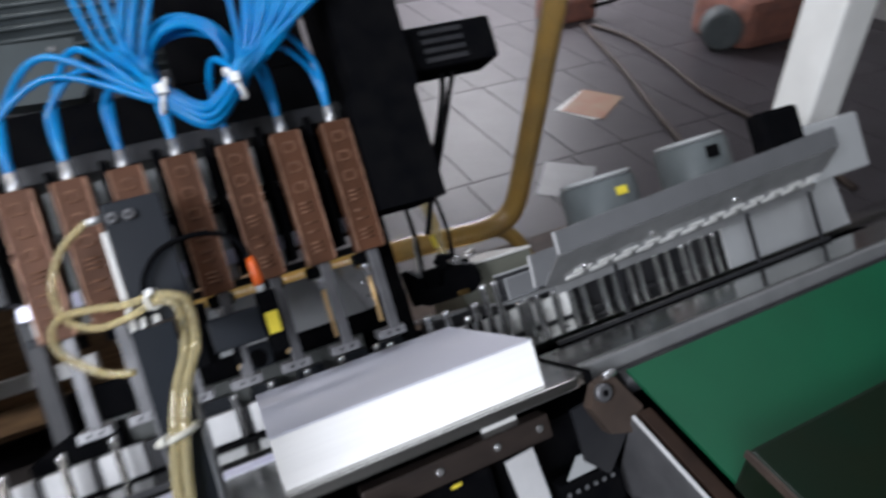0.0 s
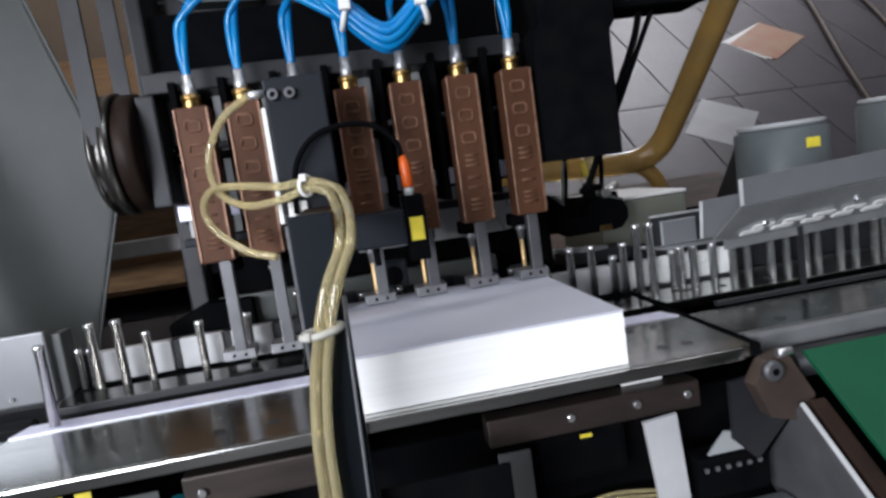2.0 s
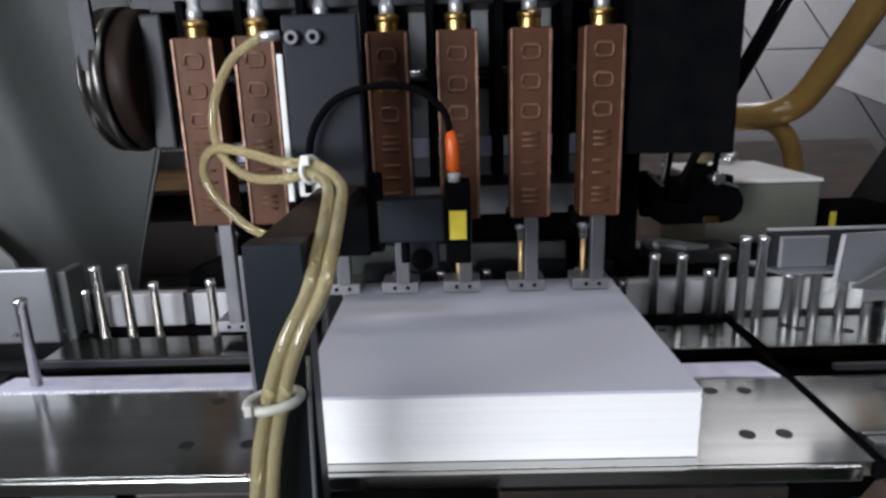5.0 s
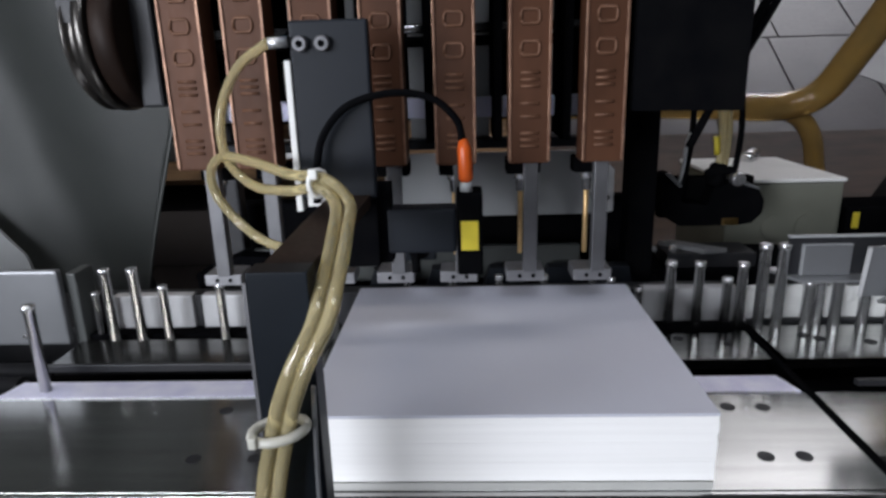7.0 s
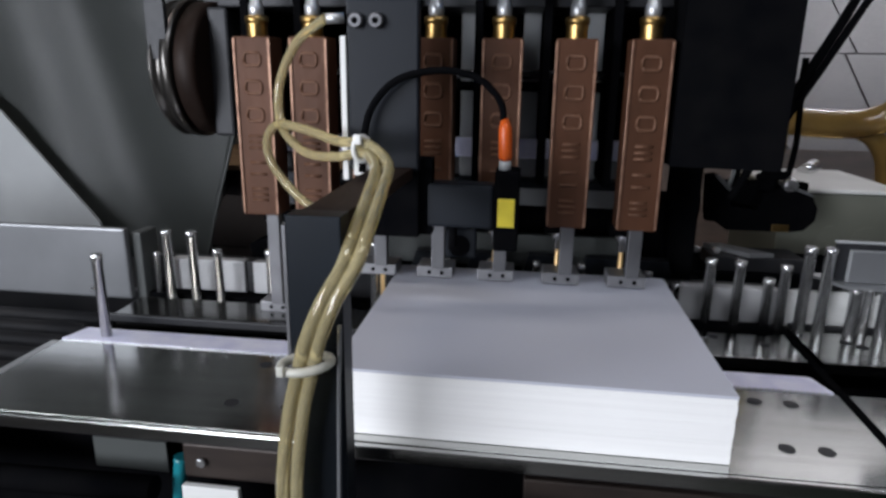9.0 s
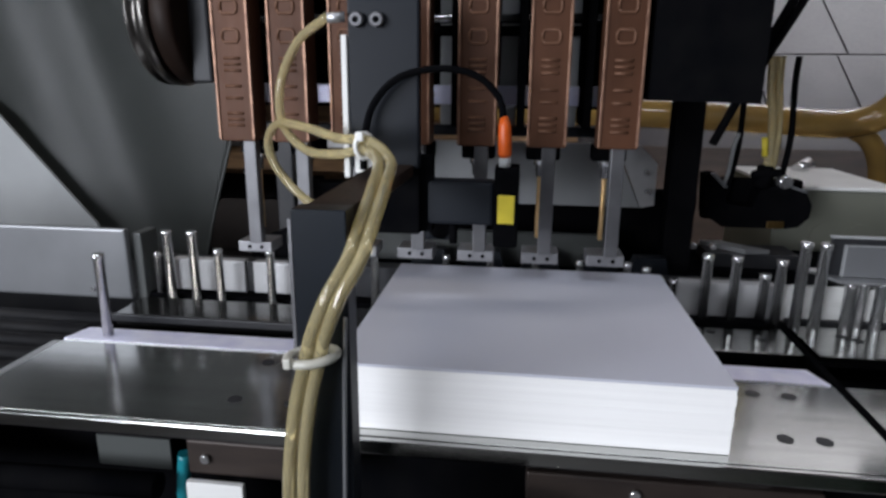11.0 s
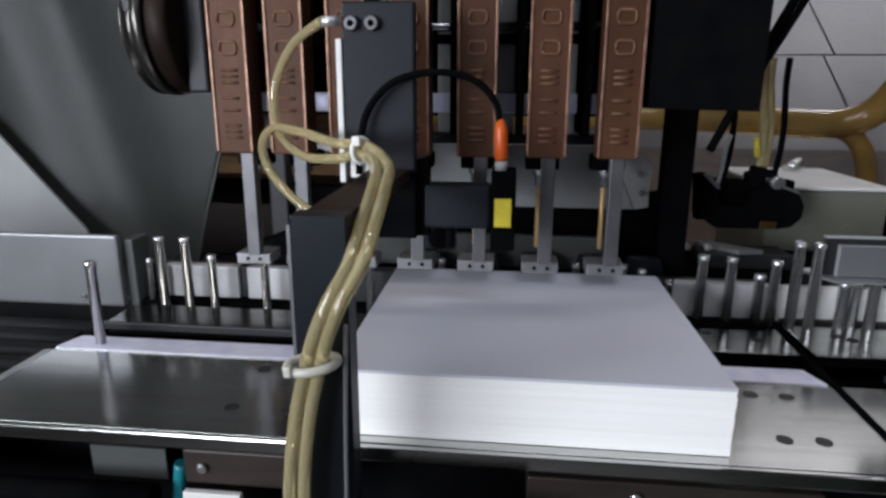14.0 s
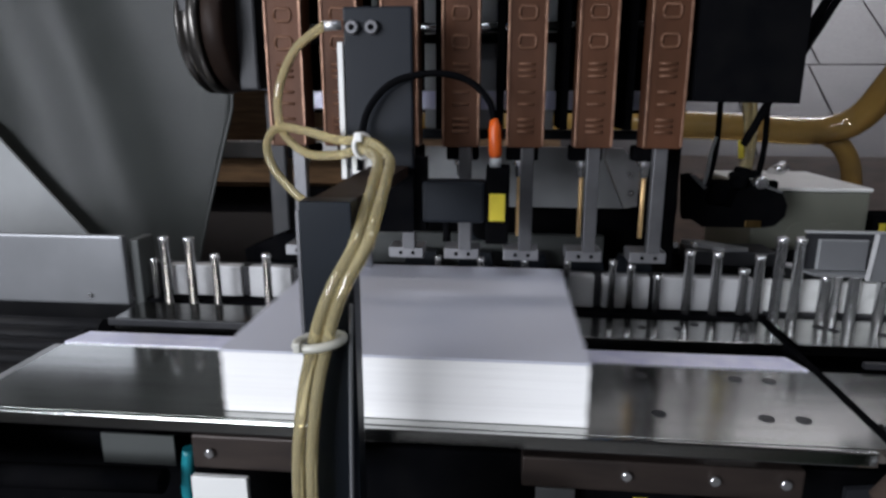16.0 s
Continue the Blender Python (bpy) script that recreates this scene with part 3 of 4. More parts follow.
# ---- the sensor post in front ----
def sensor_post():
    t = thing("sensor_post", "dark steel post with arm and grey plate above the bed", "post", (0.02, -0.09, -0.3))
    part("post", cuboid(B(), 0.004, 0.037, -0.09, -0.072, -0.32, 0.194, 0.0008), IRON, t, "blued flat steel post")
    part("edge_strip", cuboid(B(), 0.0016, 0.0036, -0.0895, -0.0875, -0.32, 0.188), RODGREY, t, "bare steel edge")
    part("arm", prism(B(), [(0.008, -0.072), (0.036, -0.072), (0.041, 0.117), (0.006, 0.117)], 0.184, 0.1935, "z"), UMBER, t, "dark brown arm")
    p = part("plate", cuboid(B(), -0.016, 0.046, 0.118, 0.13, 0.19, 0.333, 0.002), PLATE, t, "anodised grey plate")
    # lower end of the plate, blackened for the shade there
    part("plate_foot", cuboid(B(), -0.012, 0.046, 0.1185, 0.13, 0.13, 0.1895, 0.002), BLACK, t)
    part("white_clip", cuboid(B(), -0.0105, 0.0095, 0.1105, 0.1165, 0.186, 0.2025, 0.0015), WHITE, t, "white plastic clip")
    part("white_edge", cuboid(B(), -0.0215, -0.0165, 0.116, 0.128, 0.181, 0.303, 0.0008), WHITE, t)
    for x in (-0.007, 0.0105):
        s = part("cap_screw", sweep(B(), [(x, 0.118, 0.315), (x, 0.112, 0.315), (x, 0.111, 0.315)], [0.0062, 0.0062, 0.005], 18), RODGREY, p)
        part("hex_socket", rod(B(), (x, 0.1112, 0.315), (x, 0.1106, 0.315), 0.003, 6), BLACK, s)
    part("cap_screw", rod(B(), (0.005, 0.118, 0.196), (0.005, 0.113, 0.196), 0.006, 16), BLACKSTEEL, p)
    part("hose_stub", rod(B(), (-0.0165, 0.114, 0.317), (-0.031, 0.11, 0.316), 0.0042, 12), STEELDULL, p)
    s = thing("sensor", "dark grey sensor with a yellow tape mark and orange plug", "sensor", (0.09, 0.13, 0.13))
    part("mount", cuboid(B(), 0.03, 0.056, 0.131, 0.15, 0.13, 0.20, 0.001), BLACK, s)
    part("body", cuboid(B(), 0.052, 0.112, 0.13, 0.155, 0.138, 0.178, 0.003), PLATE, s)
    part("tip", rod(B(), (0.075, 0.14, 0.138), (0.075, 0.14, 0.118), 0.004, 10), BLACK, s)
    e = part("amplifier", cuboid(B(), 0.1125, 0.135, 0.128, 0.16, 0.118, 0.192, 0.0025), BLACK, s)
    part("yellow_tape", cuboid(B(), 0.116, 0.131, 0.1272, 0.1278, 0.141, 0.167), YELLOW, e, "square of yellow tape")
    part("orange_plug", sweep(B(), [(0.121, 0.135, 0.2), (0.121, 0.135, 0.203), (0.120, 0.136, 0.228), (0.119, 0.137, 0.236)], [0.0045, 0.0062, 0.0058, 0.0035], 14), ORANGE, e)
    part("plug_collar", rod(B(), (0.121, 0.135, 0.191), (0.121, 0.135, 0.2), 0.0055, 12), LIGHTGREY, e)
    part("cable", sweep(B(), curve([(0.119, 0.137, 0.232), (0.114, 0.134, 0.252), (0.095, 0.128, 0.27), (0.065, 0.118, 0.276), (0.03, 0.108, 0.268), (0.008, 0.106, 0.245),
                                    (0.0, 0.106, 0.215), (-0.002, 0.108, 0.19)], 8), 0.0031, 10), BLACK, s)
    h = thing("suction_hoses", "pair of yellowed clear hoses strapped to the post", "hose", (0.02, -0.1, -0.3))
    knot = Vector((0.015, 0.045, 0.214))
    fall = [(0.034, 0.008, 0.209), (0.040, -0.035, 0.199), (0.0415, -0.075, 0.184), (0.0385, -0.096, 0.166), (0.028, -0.1035, 0.146), (0.019, -0.1055, 0.124), (0.0125, -0.106, 0.1),
            (0.0065, -0.106, 0.075), (0.0005, -0.106, 0.03), (-0.001, -0.106, -0.02), (0.0, -0.106, -0.08), (0.002, -0.106, -0.3)]
    part("hose", sweep(B(), curve([(-0.031, 0.112, 0.317), (-0.064, 0.13, 0.298), (-0.085, 0.138, 0.262), (-0.081, 0.128, 0.226), (-0.052, 0.105, 0.206), (-0.014, 0.072, 0.207),
                                   knot, *fall], 9), 0.0041, 12), PALEHOSE, h)
    part("hose", sweep(B(), curve([(-0.03, 0.112, 0.148), (-0.062, 0.125, 0.158), (-0.092, 0.135, 0.185), (-0.099, 0.135, 0.21), (-0.084, 0.125, 0.227), (-0.05, 0.1, 0.226), (-0.012, 0.07, 0.220),
                                   knot + Vector((0.004, 0, 0.007)), *[(x + 0.0088, y + 0.001, z + 0.002) for x, y, z in fall]], 9), 0.0041, 12), PALEHOSE, h)
    part("thin_wire", sweep(B(), curve([(0.036, -0.094, 0.13), (0.034, -0.094, 0.08), (0.032, -0.094, 0.0), (0.03, -0.094, -0.08), (0.028, -0.094, -0.3)]), 0.0014, 8), MIDGREY, h)
    ring = [Vector((0.0165 + 0.0152 * math.cos(a), -0.1 + 0.0125 * math.sin(a), 0.107 + 0.002 * math.cos(a))) for a in (2 * math.pi * k / 18 for k in range(19))]
    part("cable_tie", sweep(B(), ring, 0.0029, 8), TIE, h, "white nylon cable tie")
    part("tie_lock", cuboid(B(), 0.004, 0.0085, -0.1155, -0.111, 0.1045, 0.111, 0.001), TIE, h)
    ring = [knot + Vector((0.006 * math.cos(a), 0.004 * math.cos(a), 0.003 + 0.0095 * math.sin(a))) for a in (2 * math.pi * k / 14 for k in range(15))]
    part("cable_tie", sweep(B(), ring, 0.002, 8), WHITE, h, "white nylon cable tie")
    part("tie_lock", cuboid(B(), 0.010, 0.0165, 0.035, 0.041, 0.221, 0.2285, 0.0015), WHITE, h)


sensor_post()


# ---- covers and rollers at the outfeed side ----
def outfeed():
    t = thing("machine_cover", "large grey painted sheet cover, creased and curved", "cover", (-0.5, 0.62, -0.1))
    bm, rows = B(), []
    for k in range(31):
        z = -0.1 + 1.2 * k / 30
        right = float(np.interp(z, [-0.1, -0.076, 0.0, 0.06, 0.245, 0.34, 0.475, 0.76, 1.1], [-0.441, -0.435, -0.416, -0.398, -0.339, -0.352, -0.39, -0.47, -0.57]))
        row = []
        for j in range(41):
            u = j / 40
            x = right - 1.1 * u ** 1.3
            fold = 0.035 * math.exp(-((x + 0.58 + 0.28 * (z - 0.1)) / 0.085) ** 2) + 0.025 * math.exp(-((x + 0.95 - 0.2 * z) / 0.12) ** 2)
            y = 0.62 + 0.02 * u + fold + 0.02 * math.sin(z * 5 + u * 3) * u
            row.append(bm.verts.new((x, y, z)))
        rows.append(row)
    for a, b in zip(rows, rows[1:]):
        for j in range(40):
            bm.faces.new((a[j], a[j + 1], b[j + 1], b[j])).smooth = True
    bmesh.ops.solidify(bm, geom=bm.faces[:], thickness=0.003)
    part("sheet", bm, GREY, t)
    part("hem", sweep(B(), [(float(np.interp(z, [-0.1, -0.076, 0.0, 0.06, 0.245, 0.34, 0.475, 0.76, 1.1], [-0.441, -0.435, -0.416, -0.398, -0.339, -0.352, -0.39, -0.47, -0.57])), 0.621, z)
                            for z in (-0.1, 0.0, 0.06, 0.16, 0.235, 0.255, 0.34, 0.475, 0.76, 1.1)], 0.0028, 8), GREY, t)
    t = thing("outfeed_guide", "pale bent steel outfeed guide sheet", "guide sheet", (-0.5, 0.26, 0.0))
    part("front_sheet", cuboid(B(), -0.9, -0.335, 0.252, 0.262, 0.0, 0.089, 0.003), MIDGREY, t)
    part("end_plate", cuboid(B(), -0.3345, -0.3225, 0.264, 0.30, -0.004, 0.082, 0.002), GREY, t)
    part("sloped_sheet", prism(B(), [(-1.376, -0.1), (-0.6, -0.1), (-0.628, 0.006), (-0.79, 0.199), (-1.376, 0.605)], 0.606, 0.612), LIGHTGREY, t)
    part("rivet", rod(B(), (-0.385, 0.2515, 0.012), (-0.385, 0.249, 0.012), 0.003, 10), CHROME, t)
    t = thing("outfeed_rollers", "dark slatted outfeed roller track", "conveyor", (-0.55, 0.1, -0.03))
    for k in range(9):
        y = -0.05 + k * 0.034
        part("roller", rod(B(), (-0.95, y, -0.022), (-0.352, y, -0.022), 0.0135, 14), BLACKSTEEL, t)
    part("frame", cuboid(B(), -0.95, -0.347, -0.07, 0.25, -0.06, -0.04), BLACK, t)
    t = thing("drip_tray", "dark smooth tray behind the bed", "tray", (-0.2, 0.21, -0.01))
    part("tray_lip", cuboid(B(), -0.318, -0.03, 0.181, 0.1855, 0.0005, 0.009, 0.001), BLACKSTEEL, t)
    part("tray", cuboid(B(), -0.318, -0.03, 0.186, 0.25, 0.0005, 0.006, 0.002), TRAYSTEEL, t)


outfeed()


# ---- feed side: guard, belt, motors ----
def feed_side():
    g = thing("feed_guard", "long bent sheet-metal guard with a perforated edge", "guard", (0.7, 0.11, 0.1))
    top = [(0.486, 0.085, 0.126), (1.02, 0.085, 0.150)]
    low = [(0.467, 0.142, 0.080), (1.02, 0.142, 0.097)]

    def on(u, v, lift=0.0):
        a = Vector(top[0]).lerp(Vector(top[1]), u)
        b = Vector(low[0]).lerp(Vector(low[1]), u)
        return a.lerp(b, v) + Vector((0, -0.79, -0.61)) * lift
    bm = B()
    for lo, hi in ((0.0, 0.003),):
        vs = [bm.verts.new(on(u, v, k)) for k in (lo, hi) for u, v in ((0.0, 0), (1, 0), (1, 1), (0.07, 1), (0.02, 0.86))]
        bm.faces.new(vs[:5]), bm.faces.new(vs[5:])
        for q in range(5):
            bm.faces.new((vs[q], vs[(q + 1) % 5], vs[5 + (q + 1) % 5], vs[5 + q]))
    part("sloped_sheet", bm, STEELDULL, g)
    bm = B()
    vs = [bm.verts.new((x, y, z + dz)) for y in (0.081, 0.0845) for x, z in ((0.486, 0.1265), (1.02, 0.1505), (1.02, 0.182), (0.486, 0.157)) for dz in (0.0,)]
    for f in ((0, 1, 2, 3), (4, 5, 6, 7), (0, 1, 5, 4), (1, 2, 6, 5), (2, 3, 7, 6), (3, 0, 4, 7)):
        bm.faces.new([vs[q] for q in f])
    part("front_flange", bm, MIDGREY, g, "pale upright flange")
    part("end_plate", prism(B(), [(0.473, 0.086), (0.60, 0.086), (0.60, 0.137), (0.476, 0.132)], 0.146, 0.149), MIDGREY, g)
    part("flange_edge", prism(B(), [(0.4845, 0.127), (0.4885, 0.127), (0.4885, 0.157), (0.4845, 0.157)], 0.079, 0.0808), BLOCK, g, "bright cut edge")
    part("plate_edge", prism(B(), [(0.4705, 0.087), (0.4735, 0.087), (0.477, 0.132), (0.4735, 0.132)], 0.1435, 0.1455), BLOCK, g, "bright cut edge")
    def link(u0, u1, v0, v1, mat):
        bm = B()
        vs = [bm.verts.new(on(u, v, k)) for k in (0.0034, 0.0052) for u, v in ((u0, v0), (u1, v0), (u1, v1), (u0, v1))]
        for f in ((0, 1, 2, 3), (4, 5, 6, 7), (0, 1, 5, 4), (1, 2, 6, 5), (2, 3, 7, 6), (3, 0, 4, 7)):
            bm.faces.new([vs[q] for q in f])
        part("edge_link", bm, mat, g)
    for k in range(12):
        u = 0.085 + k * 0.076
        link(u + 0.012, u + 0.060, 0.64, 0.735, WHITE)
        link(u - 0.004, u + 0.044, 0.775, 0.87, WHITE)
    part("lower_strip", prism(B(), [(0.50, 0.068), (1.02, 0.085), (1.02, 0.096), (0.50, 0.0795)], 0.1425, 0.1445), STEELDULL, g, "dull steel lower strip")
    for u, v in ((0.12, 0.62), (0.33, 0.45), (0.62, 0.4)):
        a = on(u, v)
        part("screw", rod(B(), a, a + Vector((0, -0.79, -0.61)) * 0.006, 0.0042, 10), CHROME, g)
    part("stay", cuboid(B(), 0.48, 1.02, 0.138, 0.144, 0.0005, 0.006), BLACKSTEEL, g)
    for x in (0.60, 0.86, 1.0):
        part("stay_post", cuboid(B(), x, x + 0.006, 0.139, 0.143, 0.0065, 0.088), BLACKSTEEL, g)
    t = thing("guide_cheeks", "stepped steel guide cheeks beside the pins", "guide", (0.56, 0.29, 0.04))
    part("cheek", cuboid(B(), 0.475, 0.63, 0.279, 0.283, 0.062, 0.104, 0.001), BLACKSTEEL, t)
    part("cheek_edge", cuboid(B(), 0.474, 0.632, 0.2775, 0.2845, 0.1045, 0.107, 0.001), LIGHTGREY, t)
    part("cheek", prism(B(), [(0.490, 0.0625), (0.541, 0.0625), (0.541, 0.096), (0.490, 0.096)], 0.2745, 0.2785), MIDGREY, t)
    part("cheek_rim", cuboid(B(), 0.4885, 0.4897, 0.2738, 0.279, 0.0625, 0.0965), LIGHTGREY, t)
    part("cheek_rim", cuboid(B(), 0.4885, 0.541, 0.2738, 0.279, 0.0968, 0.0978), LIGHTGREY, t)
    part("shelf", prism(B(), [(0.458, 0.305), (0.468, 0.295), (0.482, 0.26), (0.72, 0.255), (0.72, 0.309), (0.458, 0.309)], 0.0585, 0.0615, "z"), STEELDULL, t)
    part("back_wall", cuboid(B(), 0.47, 1.2, 0.3095, 0.313, 0.0, 0.06, 0.001), BLACKSTEEL, t)
    # added white panel, stands in for the bright patch of bed behind the pins
    t = thing("white_backing", "crumpled white panel added for the bright bed patch", "felt", (0.55, 0.32, 0.0))
    bm = cuboid(B(), 0.442, 0.605, 0.2965, 0.3015, 0.0005, 0.0415)
    bmesh.ops.subdivide_edges(bm, edges=bm.edges[:], cuts=10, use_grid_fill=True)
    for v in bm.verts:
        v.co += Vector((0, 0.004, 0.006)) * noise.noise(v.co * 60)
    part("felt", bm, WHITE, t)
    # the belt lies level in the hall
    d = Vector((0, -math.cos(radians(TILT)), -math.sin(radians(TILT))))
    n = Vector((0, -math.sin(radians(TILT)), math.cos(radians(TILT))))
    o = Vector((0, -0.012, -0.016))

    def slab(x0, x1, a, b, h0, h1, bevel=0.0):
        bm = cuboid(B(), x0, x1, a, b, h0, h1, bevel)
        for v in bm.verts:
            v.co = Vector((v.co.x, 0, 0)) + o + d * v.co.y + n * v.co.z
        return bm
    b = thing("green_belt_conveyor", "level green belt conveyor beside the sloping bed", "conveyor", (0.75, -0.2, -0.2))
    part("belt", slab(0.478, 1.25, 0.0, 0.75, -0.004, 0.0), GREEN, b, "smooth green belt")
    part("roller", rod(B(), o + Vector((0.47, 0, 0)) - n * 0.02, o + Vector((1.25, 0, 0)) - n * 0.02, 0.0155, 20), BLACKSTEEL, b)
    part("side_plate", slab(0.452, 0.458, 0.045, 0.75, -0.14, -0.022, 0.001), RODGREY, b)
    part("side_edge", slab(0.4605, 0.4775, 0.045, 0.75, -0.0215, -0.0165, 0.001), UMBER, b)
    part("bright_edge", slab(0.4515, 0.456, 0.045, 0.2, -0.0215, -0.0185, 0.0008), BLOCK, b)
    part("cover", slab(0.47, 1.25, 0.168, 0.75, 0.002, 0.06, 0.004), DARKGREEN, b, "dark smoked belt cover")
    part("cover_edge", slab(0.4665, 0.4695, 0.168, 0.75, 0.052, 0.061), RUST, b)
    k = part("hinge_arm", prism(B(), [(0.425, -0.012), (0.447, -0.008), (0.474, -0.055), (0.464, -0.082), (0.425, -0.07), (0.41, -0.035)], -0.03, -0.012), RUST, b, "rusty hinge arm")
    part("hinge_plate", prism(B(), [(0.395, -0.035), (0.44, -0.03), (0.455, -0.085), (0.42, -0.12), (0.395, -0.095)], -0.0115, -0.006), BLACKSTEEL, b)
    part("hinge_bolt", sweep(B(), [(0.428, -0.03, -0.022), (0.428, -0.036, -0.022), (0.428, -0.0375, -0.022)], [0.0105, 0.0105, 0.007], 20), RODGREY, k)
    part("bolt_socket", rod(B(), (0.428, -0.0377, -0.022), (0.428, -0.0383, -0.022), 0.004, 6), BLACK, k)
    part("hinge_pin", rod(B(), (0.448, -0.035, -0.004), (0.432, -0.035, -0.005), 0.0045, 14, 0.001), CHROME, k)
    part("bent_tongue", prism(B(), [(0.372, -0.112), (0.392, -0.09), (0.425, -0.094), (0.462, -0.07), (0.456, -0.092), (0.42, -0.112)], 0.0, 0.003), LIGHTGREY, b, "bent pale sheet tongue")
    for x, y, z in ((0.812, 0.44, 0.13), (1.06, 0.44, 0.15)):
        m = thing("feed_motor", "small grey drum motor with a yellow mark", "motor", (x, y, z - 0.08), group="feed motors")
        part("drum", rod(B(), (x, y, z - 0.16), (x, y, z + 0.075), 0.075, 40, 0.006), MOTORGREY, m)
        part("cap", rod(B(), (x, y, z + 0.0755), (x, y, z + 0.085), 0.071, 40, 0.004), LIGHTGREY, m)
        if x < 1:
            part("yellow_tape", cuboid(B(), x - 0.012, x + 0.012, y - 0.0775, y - 0.0755, z + 0.038, z + 0.054), YELLOW, m)
        else:
            part("black_window", cuboid(B(), x - 0.03, x, y - 0.0785, y - 0.0755, z + 0.035, z + 0.06), BLACK, m)
    j = thing("junction_box", "grey moulded junction box behind the bed", "box", (0.62, 0.6, 0.0))
    part("box", cuboid(B(), 0.525, 0.70, 0.575, 0.80, -0.08, 0.109, 0.004), BOXGREY, j)
    # lid's white also carries the overhead light on the box's top
    part("lid", cuboid(B(), 0.523, 0.702, 0.572, 0.803, 0.1095, 0.116, 0.003), WHITE, j)
    for x in (0.60, 0.652):
        part("knockout", rod(B(), (x, 0.5745, 0.04), (x, 0.5725, 0.04), 0.02, 24), BOXGREY, j)
    part("cable_gland", rod(B(), (0.62, 0.75, 0.1165), (0.645, 0.77, 0.128), 0.012, 14), CHROME, j)
    e = thing("control_box", "small black box with a yellow label", "box", (0.78, 0.6, 0.0))
    part("box", cuboid(B(), 0.715, 0.82, 0.58, 0.66, -0.06, 0.068, 0.004), BLACK, e)
    part("label_strip", cuboid(B(), 0.722, 0.732, 0.5785, 0.5797, 0.035, 0.06), YELLOW, e)
    c = thing("valve_block", "black clamp bracket with wires and a chrome bolt", "bracket", (0.46, 0.45, 0.04))
    part("jaw", prism(B(), [(0.388, 0.144), (0.400, 0.146), (0.416, 0.128), (0.420, 0.104), (0.455, 0.100), (0.462, 0.124), (0.485, 0.132), (0.524, 0.121), (0.532, 0.105), (0.531, 0.088), (0.518, 0.074),
                            (0.498, 0.071), (0.418, 0.071), (0.392, 0.088)], 0.47, 0.50), BLACK, c)
    part("back_jaw", cuboid(B(), 0.398, 0.53, 0.5005, 0.52, 0.075, 0.135, 0.004), BLACK, c)
    # bevels paler than the black jaw
    part("bright_bevel", prism(B(), [(0.394, 0.1455), (0.400, 0.1465), (0.418, 0.1285), (0.414, 0.1265)], 0.465, 0.4695), MIDGREY, c, "pale bevel")
    part("bright_bevel", prism(B(), [(0.489, 0.1325), (0.523, 0.1215), (0.5225, 0.1245), (0.491, 0.136)], 0.468, 0.50), MIDGREY, c, "pale bevel")
    k = part("knob", rod(B(), (0.462, 0.472, 0.128), (0.466, 0.469, 0.158), 0.0115, 16, 0.003), BLACK, c)
    part("knob_cross", rod(B(), (0.446, 0.464, 0.146), (0.486, 0.464, 0.15), 0.006, 12, 0.002), BLACK, k)
    part("bolt", rod(B(), (0.487, 0.469, 0.139), (0.487, 0.450, 0.138), 0.0095, 12, 0.002), CHROME, c)
    part("brass_screw", cuboid(B(), 0.476, 0.498, 0.466, 0.4695, 0.072, 0.082, 0.001), BRASS, c)
    part("base", cuboid(B(), 0.36, 0.58, 0.40, 0.52, 0.0, 0.03, 0.003), BLACK, c)
    part("slide", prism(B(), [(0.385, 0.45), (0.41, 0.452), (0.462, 0.408), (0.43, 0.402)], 0.0505, 0.056, "z"), STEELDULL, c)
    part("slide_block", cuboid(B(), 0.385, 0.50, 0.405, 0.46, 0.0305, 0.05, 0.002), BLACKSTEEL, c)
    for x in (0.36, 0.385):
        part("small_bolt", rod(B(), (x, 0.395, 0.062), (x, 0.385, 0.062), 0.0045, 10, 0.001), CHROME, c)
    for a, b2, r, mat in (((0.468, 0.475, 0.14), (0.452, 0.46, 0.30), 0.006, PALEHOSE), ((0.474, 0.475, 0.14), (0.466, 0.47, 0.30), 0.005, PALEHOSE), ((0.42, 0.48, 0.11), (0.428, 0.47, 0.30), 0.004, BLACK),
                          ((0.488, 0.475, 0.13), (0.487, 0.47, 0.30), 0.004, BLACK), ((0.375, 0.48, 0.06), (0.372, 0.47, 0.17), 0.003, BLACK), ((0.405, 0.48, 0.10), (0.425, 0.47, 0.2), 0.0025, LIGHTGREY)):
        va, vb = Vector(a), Vector(b2)
        part("wire", sweep(B(), curve([va, va.lerp(vb, 0.4) + Vector((0.005, 0, 0)), va.lerp(vb, 0.8), vb]), r, 10), mat, c)
    part("yellow_sleeve", rod(B(), (0.459, 0.462, 0.172), (0.455, 0.46, 0.196), 0.0038, 10), YELLOW, c)
    u = thing("extraction_duct", "amber stained clear extraction hose, bent and glossy", "duct", (0.5, 1.5, 0.15))
    part("duct", sweep(B(), curve([(-1.2, 1.5, 0.19), (-0.4, 1.5, 0.185), (0.3, 1.505, 0.178), (0.75, 1.515, 0.168), (0.97, 1.525, 0.155), (1.08, 1.52, 0.16), (1.145, 1.49, 0.20),
                                   (1.178, 1.42, 0.30), (1.21, 1.30, 0.46), (1.24, 1.18, 0.62), (1.30, 0.94, 0.94), (1.36, 0.70, 1.26)], 10), 0.041, 24), AMBER, u)
    part("tail", sweep(B(), curve([(1.04, 1.53, 0.15), (1.11, 1.535, 0.12), (1.15, 1.53, 0.06), (1.165, 1.52, -0.03), (1.17, 1.50, -0.055)], 8), 0.028, 16), AMBER, u)
    w = thing("white_column", "white square steel column beside the feed end", "column", (1.27, 0.9, -0.5))
